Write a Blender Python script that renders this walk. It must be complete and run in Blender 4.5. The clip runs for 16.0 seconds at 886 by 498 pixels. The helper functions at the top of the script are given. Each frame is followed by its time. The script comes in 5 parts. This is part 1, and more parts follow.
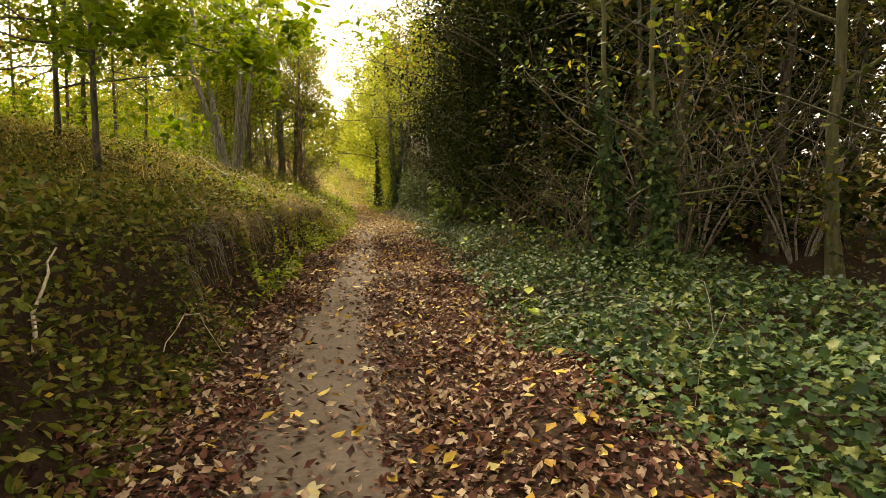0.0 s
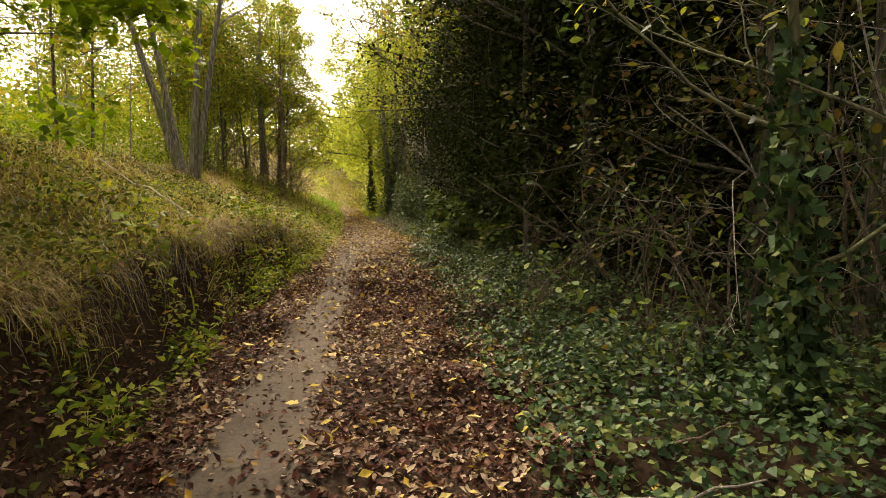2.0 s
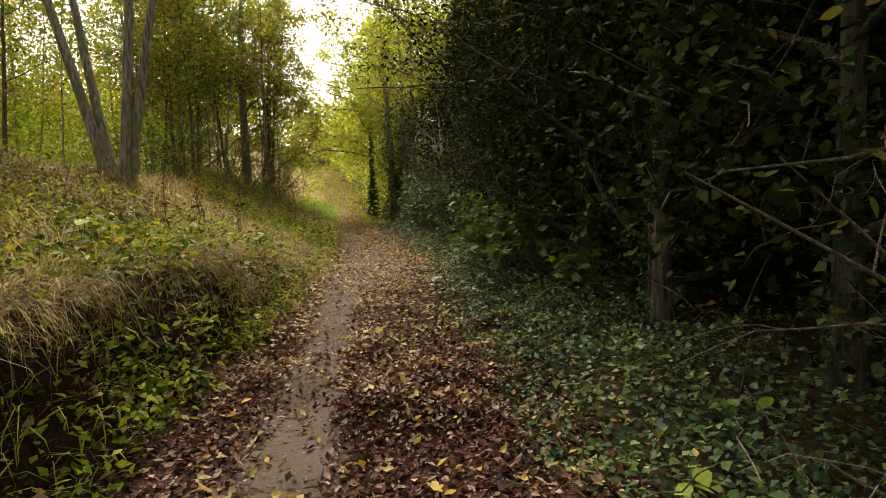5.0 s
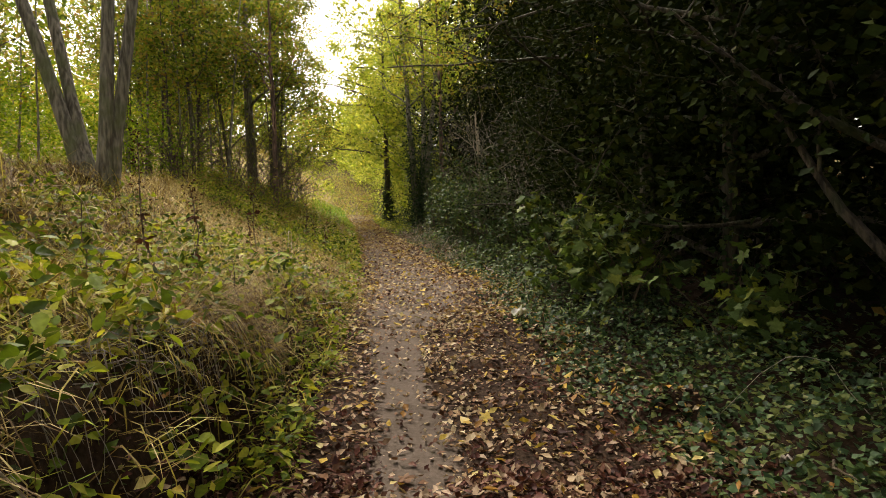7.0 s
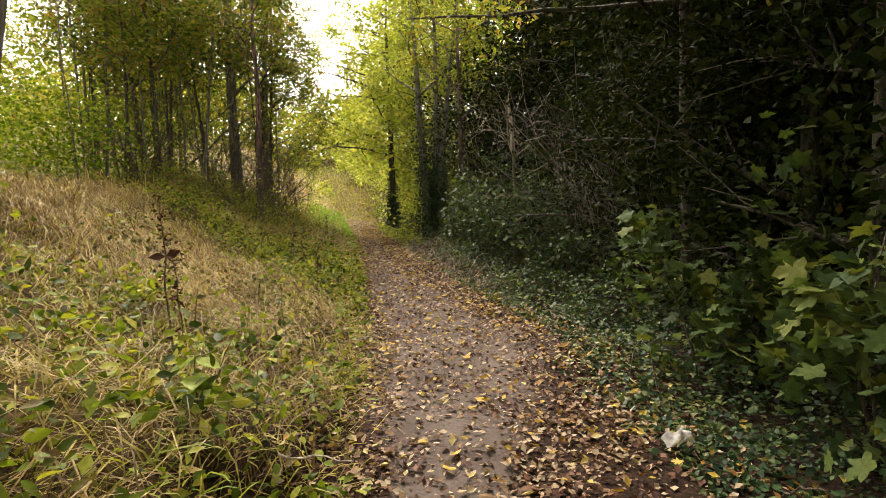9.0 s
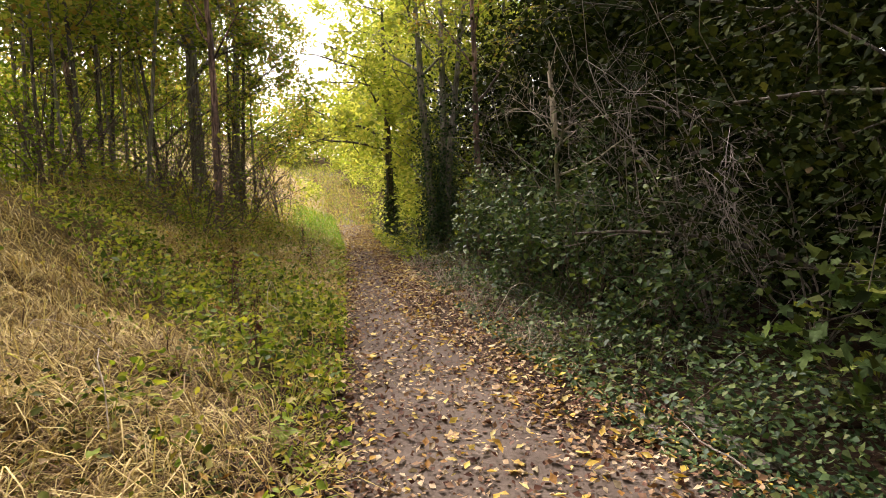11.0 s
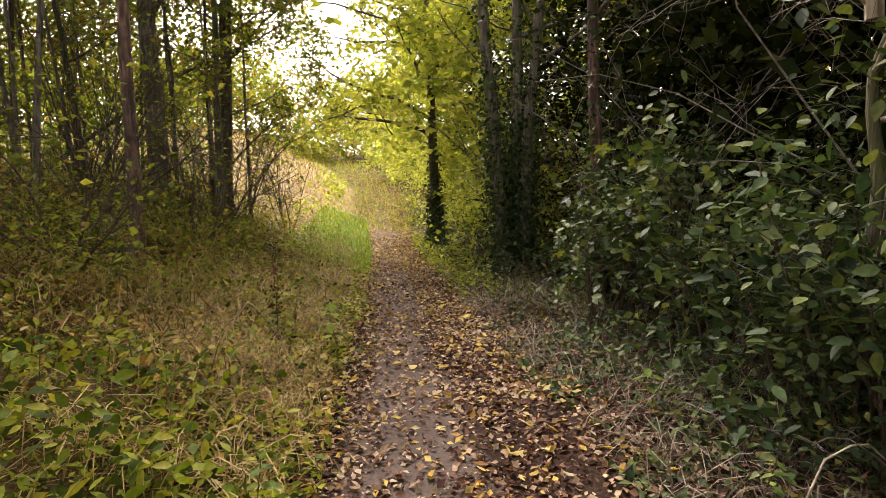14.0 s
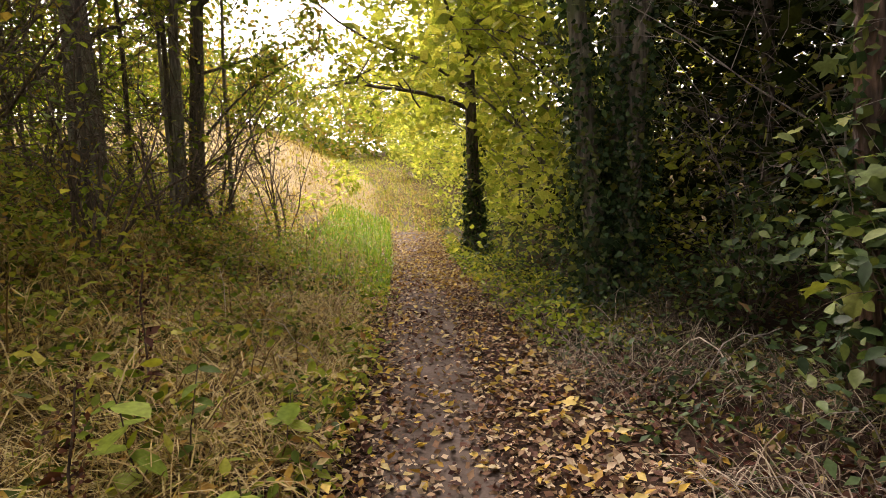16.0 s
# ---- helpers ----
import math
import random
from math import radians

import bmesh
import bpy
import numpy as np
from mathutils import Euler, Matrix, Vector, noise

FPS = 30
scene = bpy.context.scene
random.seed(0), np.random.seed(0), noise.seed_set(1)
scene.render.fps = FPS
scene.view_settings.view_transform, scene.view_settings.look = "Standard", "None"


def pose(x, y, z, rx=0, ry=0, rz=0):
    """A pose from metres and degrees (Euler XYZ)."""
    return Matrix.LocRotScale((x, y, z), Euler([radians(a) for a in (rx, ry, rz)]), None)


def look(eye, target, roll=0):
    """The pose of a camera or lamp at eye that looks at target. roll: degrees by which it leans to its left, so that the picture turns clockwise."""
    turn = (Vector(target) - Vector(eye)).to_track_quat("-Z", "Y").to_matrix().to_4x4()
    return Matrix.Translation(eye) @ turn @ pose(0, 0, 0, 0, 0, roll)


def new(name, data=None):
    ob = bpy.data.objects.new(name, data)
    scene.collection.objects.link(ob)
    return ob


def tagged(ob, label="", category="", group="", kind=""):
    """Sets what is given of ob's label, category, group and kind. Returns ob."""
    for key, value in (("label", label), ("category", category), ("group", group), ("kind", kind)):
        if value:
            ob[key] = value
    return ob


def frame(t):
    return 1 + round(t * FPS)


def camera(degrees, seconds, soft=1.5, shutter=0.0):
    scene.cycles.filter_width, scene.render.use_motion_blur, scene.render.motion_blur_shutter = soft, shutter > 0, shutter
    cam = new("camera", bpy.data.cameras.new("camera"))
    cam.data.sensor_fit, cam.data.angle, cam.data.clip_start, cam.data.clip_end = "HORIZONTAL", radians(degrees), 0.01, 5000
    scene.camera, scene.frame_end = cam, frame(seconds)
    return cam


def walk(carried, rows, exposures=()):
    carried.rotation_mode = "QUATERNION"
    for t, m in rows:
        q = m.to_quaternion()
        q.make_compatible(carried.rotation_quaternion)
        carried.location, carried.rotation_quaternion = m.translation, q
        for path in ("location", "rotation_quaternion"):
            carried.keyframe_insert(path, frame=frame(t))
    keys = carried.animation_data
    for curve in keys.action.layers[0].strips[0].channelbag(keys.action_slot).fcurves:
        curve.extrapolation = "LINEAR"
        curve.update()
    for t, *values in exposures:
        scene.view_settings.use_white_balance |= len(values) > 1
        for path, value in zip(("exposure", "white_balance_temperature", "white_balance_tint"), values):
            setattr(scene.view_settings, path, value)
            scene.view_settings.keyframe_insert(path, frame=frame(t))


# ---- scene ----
# ---- camera and walk ----
cam = camera(73.1, 16.0, 0.9)
METRES, EYE, TILT, LEAN, TURN = 26.0, 1.15, -5.5, 0.0, 0.0
ROWS = [
    (0.0, 0.0, 0.0, 0.0, 0.0, -0.0, 0.0),
    (0.5, -0.0002, 0.0303, 0.0046, -0.03, -0.02, 0.0),
    (1.0, -0.0008, 0.0614, 0.0098, -0.09, -0.05, -0.05),
    (1.5, -0.0017, 0.0929, 0.0157, -0.16, -0.05, -0.1),
    (2.0, -0.0024, 0.1222, 0.0209, -0.19, -0.05, -0.11),
    (2.5, -0.0039, 0.1544, 0.0257, -0.22, -0.07, -0.09),
    (3.0, -0.0062, 0.186, 0.0299, -0.24, -0.05, -0.06),
    (3.5, -0.0086, 0.216, 0.0335, -0.21, -0.07, -0.01),
    (4.0, -0.0115, 0.2441, 0.0367, -0.19, -0.1, 0.1),
    (6.5, -0.051, 0.3551, 0.0457, 0.06, 0.12, 0.53),
    (7.0, -0.0594, 0.381, 0.0497, 0.05, 0.15, 0.52),
    (7.5, -0.0658, 0.4095, 0.0539, 0.07, 0.13, 0.63),
    (8.0, -0.0714, 0.44, 0.0581, 0.04, 0.12, 0.68),
    (8.5, -0.0761, 0.4718, 0.0624, 0.04, 0.15, 0.71),
    (9.0, -0.0798, 0.5042, 0.0664, 0.01, 0.15, 0.71),
    (11.5, -0.0912, 0.6718, 0.0857, -0.09, 0.05, 1.07),
    (12.0, -0.0932, 0.7066, 0.0885, -0.14, 0.09, 1.02),
    (12.5, -0.0953, 0.7416, 0.0907, -0.16, 0.12, 0.99),
    (13.0, -0.0979, 0.7763, 0.0931, 0.09, 0.04, 1.0),
    (13.5, -0.1024, 0.8107, 0.0952, 1.6, 0.09, 0.96),
    (14.0, -0.1087, 0.8445, 0.0968, 4.0, 0.21, 0.9),
    (14.5, -0.1148, 0.8785, 0.0986, 5.56, 0.22, 0.86),
    (15.0, -0.1208, 0.9122, 0.1, 6.13, 0.28, 0.87),
    (15.5, -0.1267, 0.946, 0.1012, 6.31, 0.35, 0.86),
    (16.0, -0.1317, 0.9798, 0.1024, 6.37, 0.4, 0.89),
]
walk(cam, [(t, pose(0, 0, EYE, TILT, LEAN, TURN) @ pose(METRES * x, METRES * y, METRES * z, 90 + pitch, roll, yaw)) for t, x, y, z, yaw, pitch, roll in ROWS],
     exposures=[(0.0, 1.8, 9300, 10), (2.0, 1.62, 8500, 10), (4.0, 1.4, 7800, 11), (7.0, 1.45, 7400, 14), (9.0, 1.73, 7100, 18), (12.0, 1.97, 6900, 24), (16.0, 1.92, 7100, 29)])

# ---- world and sun ----
world = bpy.data.worlds.new("overcast")
scene.world = world
world.use_nodes = True
wn, wl = world.node_tree.nodes, world.node_tree.links
sky = wn.new("ShaderNodeTexSky")
sky.sky_type = "NISHITA"
sky.sun_disc = False
sky.sun_elevation, sky.sun_rotation = radians(48), radians(-25)
sky.air_density, sky.dust_density = 1.5, 4.0
grey = wn.new("ShaderNodeHueSaturation")
grey.inputs["Saturation"].default_value = 0.12
wl.new(sky.outputs[0], grey.inputs["Color"])
wl.new(grey.outputs[0], wn["Background"].inputs["Color"])
wn["Background"].inputs["Strength"].default_value = 0.15
sun = new("sun", bpy.data.lights.new("sun", "SUN"))
sun.data.energy, sun.data.angle, sun.data.color = 1.5, radians(16), (1.0, 0.95, 0.86)
sun.matrix_world = look((-8, 18, 22), (0, 0, 0))


# ---- materials ----
def ramp(nodes, stops):
    node = nodes.new("ShaderNodeValToRGB")
    cr = node.color_ramp
    while len(cr.elements) < len(stops):
        cr.elements.new(0.5)
    for el, (p, c) in zip(cr.elements, stops):
        el.position, el.color = p, (*c, 1)
    return node


def noise_tex(nodes, links, scale, detail=4, stretch=None):
    tc = nodes.new("ShaderNodeTexCoord")
    n = nodes.new("ShaderNodeTexNoise")
    n.inputs["Scale"].default_value, n.inputs["Detail"].default_value = scale, detail
    if stretch:
        mp = nodes.new("ShaderNodeMapping")
        mp.inputs["Scale"].default_value = stretch
        links.new(tc.outputs["Object"], mp.inputs["Vector"])
        links.new(mp.outputs[0], n.inputs["Vector"])
    else:
        links.new(tc.outputs["Object"], n.inputs["Vector"])
    return n


def mixed(nodes, links, fac, a, b, mode="MIX"):
    m = nodes.new("ShaderNodeMix")
    m.data_type, m.blend_type = "RGBA", mode
    if isinstance(fac, float):
        m.inputs[0].default_value = fac
    else:
        links.new(fac, m.inputs[0])
    for socket, v in ((m.inputs[6], a), (m.inputs[7], b)):
        if isinstance(v, tuple):
            socket.default_value = (*v, 1)
        else:
            links.new(v, socket)
    return m.outputs[2]


def leaf_mat(name, cols, through_light=0.35, rough=0.45, by_object=False, patch=1.2, gloss=0.08):
    """Leaves: a colour for each leaf, drift over the plant, mottling, and light through the blade."""
    mat = bpy.data.materials.new(name)
    mat.use_nodes = True
    nd, lk = mat.node_tree.nodes, mat.node_tree.links
    bsdf = nd["Principled BSDF"]
    if by_object:
        rnd = nd.new("ShaderNodeObjectInfo").outputs["Random"]
    else:
        rnd = nd.new("ShaderNodeNewGeometry").outputs["Random Per Island"]
    cr = ramp(nd, [((i + 0.5) / len(cols), c) for i, c in enumerate(cols)])
    drift = noise_tex(nd, lk, patch, 2)
    add = nd.new("ShaderNodeMath")
    add.operation = "MULTIPLY_ADD"
    lk.new(drift.outputs["Fac"], add.inputs[0])
    add.inputs[1].default_value = 0.8
    lk.new(rnd, add.inputs[2])
    sub = nd.new("ShaderNodeMath")
    sub.operation = "SUBTRACT"
    lk.new(add.outputs[0], sub.inputs[0])
    sub.inputs[1].default_value = 0.4
    lk.new(sub.outputs[0], cr.inputs[0])
    mott = noise_tex(nd, lk, 45.0, 3)
    mr = ramp(nd, [(0.3, (0.72, 0.70, 0.66)), (0.7, (1.1, 1.1, 1.1))])
    lk.new(mott.outputs["Fac"], mr.inputs[0])
    col = mixed(nd, lk, 1.0, cr.outputs[0], mr.outputs[0], "MULTIPLY")
    lk.new(col, bsdf.inputs["Base Color"])
    bsdf.inputs["Roughness"].default_value = rough
    bsdf.inputs["Specular IOR Level"].default_value = gloss
    tr = nd.new("ShaderNodeBsdfTranslucent")
    warm = mixed(nd, lk, 1.0, col, (1.15, 1.1, 0.5), "MULTIPLY")
    lk.new(warm, tr.inputs["Color"])
    mx = nd.new("ShaderNodeMixShader")
    mx.inputs[0].default_value = through_light
    lk.new(bsdf.outputs[0], mx.inputs[1])
    lk.new(tr.outputs[0], mx.inputs[2])
    lk.new(mx.outputs[0], nd["Material Output"].inputs["Surface"])
    return mat


def bark_mat(name, dark, light, moss, moss_amount=0.4, scale=9.0):
    mat = bpy.data.materials.new(name)
    mat.use_nodes = True
    nd, lk = mat.node_tree.nodes, mat.node_tree.links
    bsdf = nd["Principled BSDF"]
    ridge = noise_tex(nd, lk, scale, 6, (3.0, 3.0, 0.5))
    cr = ramp(nd, [(0.38, dark), (0.64, light)])
    lk.new(ridge.outputs["Fac"], cr.inputs[0])
    blot = noise_tex(nd, lk, 2.3, 5)
    br = ramp(nd, [(0.62 - 0.3 * moss_amount, (0, 0, 0)), (0.75 - 0.2 * moss_amount, (1, 1, 1))])
    lk.new(blot.outputs["Fac"], br.inputs[0])
    lk.new(mixed(nd, lk, br.outputs[0], cr.outputs[0], moss), bsdf.inputs["Base Color"])
    bsdf.inputs["Roughness"].default_value = 0.9
    bump = nd.new("ShaderNodeBump")
    bump.inputs["Strength"].default_value, bump.inputs["Distance"].default_value = 1.0, 0.05
    lk.new(ridge.outputs["Fac"], bump.inputs["Height"])
    lk.new(bump.outputs[0], bsdf.inputs["Normal"])
    return mat


def ground_mat():
    """Woodland soil with the trodden strip of bare earth along the path."""
    mat = bpy.data.materials.new("woodland_soil")
    mat.use_nodes = True
    nd, lk = mat.node_tree.nodes, mat.node_tree.links
    bsdf = nd["Principled BSDF"]
    at = nd.new("ShaderNodeAttribute")
    at.attribute_name = "trodden"
    gr = nd.new("ShaderNodeAttribute")
    gr.attribute_name = "grassy"
    big, fine, crumb = noise_tex(nd, lk, 1.6, 5), noise_tex(nd, lk, 38.0, 6), noise_tex(nd, lk, 160.0, 3)
    soil = ramp(nd, [(0.3, (0.012, 0.007, 0.004)), (0.7, (0.045, 0.026, 0.016))])
    lk.new(fine.outputs["Fac"], soil.inputs[0])
    earth = ramp(nd, [(0.25, (0.052, 0.039, 0.03)), (0.5, (0.1, 0.078, 0.062)), (0.8, (0.155, 0.126, 0.103))])
    ew = mixed(nd, lk, 0.45, big.outputs["Fac"], fine.outputs["Fac"])
    lk.new(ew, earth.inputs[0])
    turf = ramp(nd, [(0.3, (0.03, 0.02, 0.007)), (0.7, (0.12, 0.085, 0.028))])
    lk.new(fine.outputs["Fac"], turf.inputs[0])
    st = nd.new("ShaderNodeAttribute")
    st.attribute_name = "straw"
    hay = ramp(nd, [(0.3, (0.16, 0.12, 0.05)), (0.7, (0.38, 0.3, 0.15))])
    lk.new(fine.outputs["Fac"], hay.inputs[0])
    sward = mixed(nd, lk, st.outputs["Fac"], turf.outputs[0], hay.outputs[0])
    c1 = mixed(nd, lk, gr.outputs["Fac"], soil.outputs[0], sward)
    edge = nd.new("ShaderNodeMath")
    edge.operation = "MULTIPLY_ADD"
    lk.new(fine.outputs["Fac"], edge.inputs[0])
    edge.inputs[1].default_value = 0.9
    lk.new(at.outputs["Fac"], edge.inputs[2])
    er = ramp(nd, [(0.72, (0, 0, 0)), (1.0, (1, 1, 1))])
    lk.new(edge.outputs[0], er.inputs[0])
    lk.new(mixed(nd, lk, er.outputs[0], c1, earth.outputs[0]), bsdf.inputs["Base Color"])
    bsdf.inputs["Roughness"].default_value = 0.95
    bsdf.inputs["Specular IOR Level"].default_value = 0.1
    bump = nd.new("ShaderNodeBump")
    bump.inputs["Strength"].default_value, bump.inputs["Distance"].default_value = 0.7, 0.015
    hm = mixed(nd, lk, 0.4, fine.outputs["Fac"], crumb.outputs["Fac"])
    lk.new(hm, bump.inputs["Height"])
    lk.new(bump.outputs[0], bsdf.inputs["Normal"])
    return mat


SOIL = ground_mat()
BARK_GREY = bark_mat("grey_bark", (0.075, 0.065, 0.05), (0.24, 0.215, 0.17), (0.10, 0.115, 0.05), 0.45)
BARK_DARK = bark_mat("dark_bark", (0.032, 0.025, 0.019), (0.125, 0.1, 0.075), (0.05, 0.06, 0.025), 0.4)
BARK_RED = bark_mat("peeling_red_bark", (0.08, 0.045, 0.03), (0.33, 0.2, 0.15), (0.05, 0.035, 0.025), 0.7)
BARK_OLIVE = bark_mat("olive_bark", (0.04, 0.035, 0.018), (0.13, 0.115, 0.06), (0.09, 0.095, 0.035), 0.7)
TWIG = bark_mat("pale_dead_twig", (0.15, 0.125, 0.105), (0.38, 0.33, 0.29), (0.12, 0.1, 0.08), 0.3, 20.0)
TWIG_BROWN = bark_mat("brown_twig", (0.05, 0.035, 0.022), (0.16, 0.115, 0.075), (0.07, 0.06, 0.03), 0.4, 20.0)
DEADWOOD = bark_mat("bare_dead_wood", (0.3, 0.24, 0.17), (0.58, 0.5, 0.38), (0.16, 0.14, 0.07), 0.2)
# Near-black: part of the thicket's shade is put into this leaf colour.
L_DARK = leaf_mat("shaded_evergreen_leaf", [(0.009, 0.015, 0.005), (0.017, 0.027, 0.007), (0.027, 0.041, 0.011), (0.042, 0.052, 0.014)], 0.12, 0.7, gloss=0.02)
L_THORN = leaf_mat("hawthorn_leaf", [(0.02, 0.032, 0.008), (0.04, 0.058, 0.013), (0.075, 0.09, 0.02), (0.14, 0.14, 0.035), (0.12, 0.075, 0.03)], 0.3, 0.55, gloss=0.12)
L_IVY = leaf_mat("ivy_leaf", [(0.019, 0.04, 0.017), (0.031, 0.063, 0.026), (0.048, 0.092, 0.036), (0.076, 0.128, 0.045), (0.14, 0.165, 0.05)], 0.15, 0.5, gloss=0.14)
L_GREEN = leaf_mat("green_leaf", [(0.1, 0.17, 0.015), (0.15, 0.25, 0.022), (0.21, 0.31, 0.03), (0.28, 0.34, 0.04)], 0.55, 0.5)
L_WOOD = leaf_mat("mixed_wood_leaf", [(0.08, 0.13, 0.024), (0.15, 0.215, 0.038), (0.24, 0.3, 0.055), (0.34, 0.36, 0.075), (0.28, 0.2, 0.06)], 0.6, 0.5)
L_BRIGHT = leaf_mat("yellow_green_leaf", [(0.22, 0.29, 0.055), (0.32, 0.4, 0.08), (0.42, 0.48, 0.11), (0.54, 0.55, 0.15)], 0.55, 0.6, gloss=0.1)
L_SHRUB = leaf_mat("sycamore_leaf", [(0.04, 0.07, 0.022), (0.065, 0.11, 0.033), (0.1, 0.155, 0.045), (0.18, 0.21, 0.045)], 0.3, 0.6, gloss=0.1)
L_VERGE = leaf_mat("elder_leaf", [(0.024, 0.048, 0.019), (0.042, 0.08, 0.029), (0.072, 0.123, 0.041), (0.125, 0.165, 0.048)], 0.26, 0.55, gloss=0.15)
L_NETTLE = leaf_mat("bramble_leaf", [(0.035, 0.05, 0.01), (0.07, 0.09, 0.017), (0.12, 0.14, 0.028), (0.2, 0.19, 0.045), (0.14, 0.095, 0.04)], 0.3, 0.5)
L_WEED = leaf_mat("meadow_weed_leaf", [(0.11, 0.18, 0.018), (0.21, 0.3, 0.03), (0.32, 0.39, 0.042), (0.44, 0.42, 0.065)], 0.42, 0.5)
L_LUSH = leaf_mat("nettle_patch_leaf", [(0.045, 0.075, 0.012), (0.09, 0.14, 0.018), (0.17, 0.24, 0.028), (0.27, 0.34, 0.04), (0.38, 0.39, 0.06)], 0.38, 0.5, patch=2.5)
L_GRASS = leaf_mat("green_grass", [(0.14, 0.21, 0.018), (0.25, 0.32, 0.03), (0.37, 0.39, 0.05), (0.46, 0.41, 0.11)], 0.4, 0.5, patch=0.7)
L_FRESH = leaf_mat("fresh_grass", [(0.1, 0.22, 0.02), (0.17, 0.32, 0.03), (0.25, 0.4, 0.04)], 0.4, 0.5)
L_STRAW = leaf_mat("pale_straw", [(0.09, 0.055, 0.02), (0.2, 0.13, 0.045), (0.35, 0.26, 0.1), (0.5, 0.4, 0.19)], 0.2, 0.6)
L_STALK = leaf_mat("grey_stalk", [(0.05, 0.036, 0.024), (0.1, 0.077, 0.053), (0.18, 0.145, 0.105), (0.32, 0.275, 0.205)], 0.1, 0.7, patch=0.7)
L_GOLD_STRAW = leaf_mat("golden_straw", [(0.17, 0.11, 0.035), (0.34, 0.25, 0.08), (0.5, 0.39, 0.14), (0.6, 0.5, 0.23)], 0.2, 0.6, patch=0.7)
L_BROWN_STRAW = leaf_mat("brown_straw", [(0.05, 0.027, 0.012), (0.11, 0.062, 0.025), (0.2, 0.125, 0.05), (0.34, 0.25, 0.12)], 0.15, 0.6, patch=0.7)
L_HAY = leaf_mat("dry_grass", [(0.13, 0.085, 0.022), (0.26, 0.2, 0.045), (0.41, 0.34, 0.085), (0.54, 0.46, 0.17)], 0.3, 0.6, patch=0.7)
LITTER = leaf_mat("brown_fallen_leaf", [(0.035, 0.014, 0.012), (0.078, 0.027, 0.02), (0.125, 0.05, 0.037), (0.2, 0.115, 0.08), (0.4, 0.3, 0.21)], 0.1, 0.55, patch=0.8)
LITTER_TAN = leaf_mat("tan_fallen_leaf", [(0.05, 0.022, 0.015), (0.12, 0.056, 0.035), (0.22, 0.13, 0.075), (0.35, 0.24, 0.14), (0.46, 0.37, 0.24)], 0.1, 0.6, patch=0.8)
LITTER_GOLD = leaf_mat("yellow_fallen_leaf", [(0.24, 0.12, 0.03), (0.42, 0.27, 0.05), (0.55, 0.4, 0.08), (0.5, 0.42, 0.18)], 0.15, 0.5)
LITTER_ONE = leaf_mat("single_fallen_leaf", [(0.14, 0.07, 0.035), (0.3, 0.2, 0.1), (0.5, 0.34, 0.07), (0.58, 0.45, 0.12), (0.4, 0.35, 0.22)], 0.15, 0.5, True)

# ---- the lie of the land ----
YS = (-6, 2, 5, 8.5, 11, 13.5, 16, 20, 25, 28, 33, 38, 54, 80)
STRIP = (0.2, -0.45, -0.95, -1.25, -1.47, -1.75, -2.05, -2.0, -3.2, -3.7, -4.5, -5.5, -8.5, -18.6)
LEFT = (-0.5, -1.25, -1.75, -2.1, -2.4, -2.5, -2.6, -3.0, -3.75, -4.25, -5.05, -6.0, -9.3, -20)
RIGHT = (1.6, 0.97, 0.5, 0.2, 0.0, -0.3, -0.65, -0.75, -1.95, -2.55, -3.65, -4.65, -7.2, -17)
HALF = (0.26, 0.22, 0.26, 0.22, 0.19, 0.18, 0.22, 0.68, 0.3, 0.24, 0.28, 0.32, 0.45, 0.6)


def edge_l(y):
    return np.interp(y, YS, LEFT)


def edge_r(y):
    return np.interp(y, YS, RIGHT)


def smooth(v):
    v = np.clip(v, 0, 1)
    return v * v * (3 - 2 * v)


def lattice(ix, iy, seed):
    v = np.sin(ix * 127.1 + iy * 311.7 + seed * 74.7) * 43758.5453
    return v - np.floor(v)


def ripple(x, y, size, seed=0):
    """Smooth value noise from 0 to 1."""
    x, y = np.asarray(x, float) / size, np.asarray(y, float) / size
    ix, iy = np.floor(x), np.floor(y)
    fx, fy = smooth(x - ix), smooth(y - iy)
    a = lattice(ix, iy, seed) * (1 - fx) + lattice(ix + 1, iy, seed) * fx
    b = lattice(ix, iy + 1, seed) * (1 - fx) + lattice(ix + 1, iy + 1, seed) * fx
    return a * (1 - fy) + b * fy


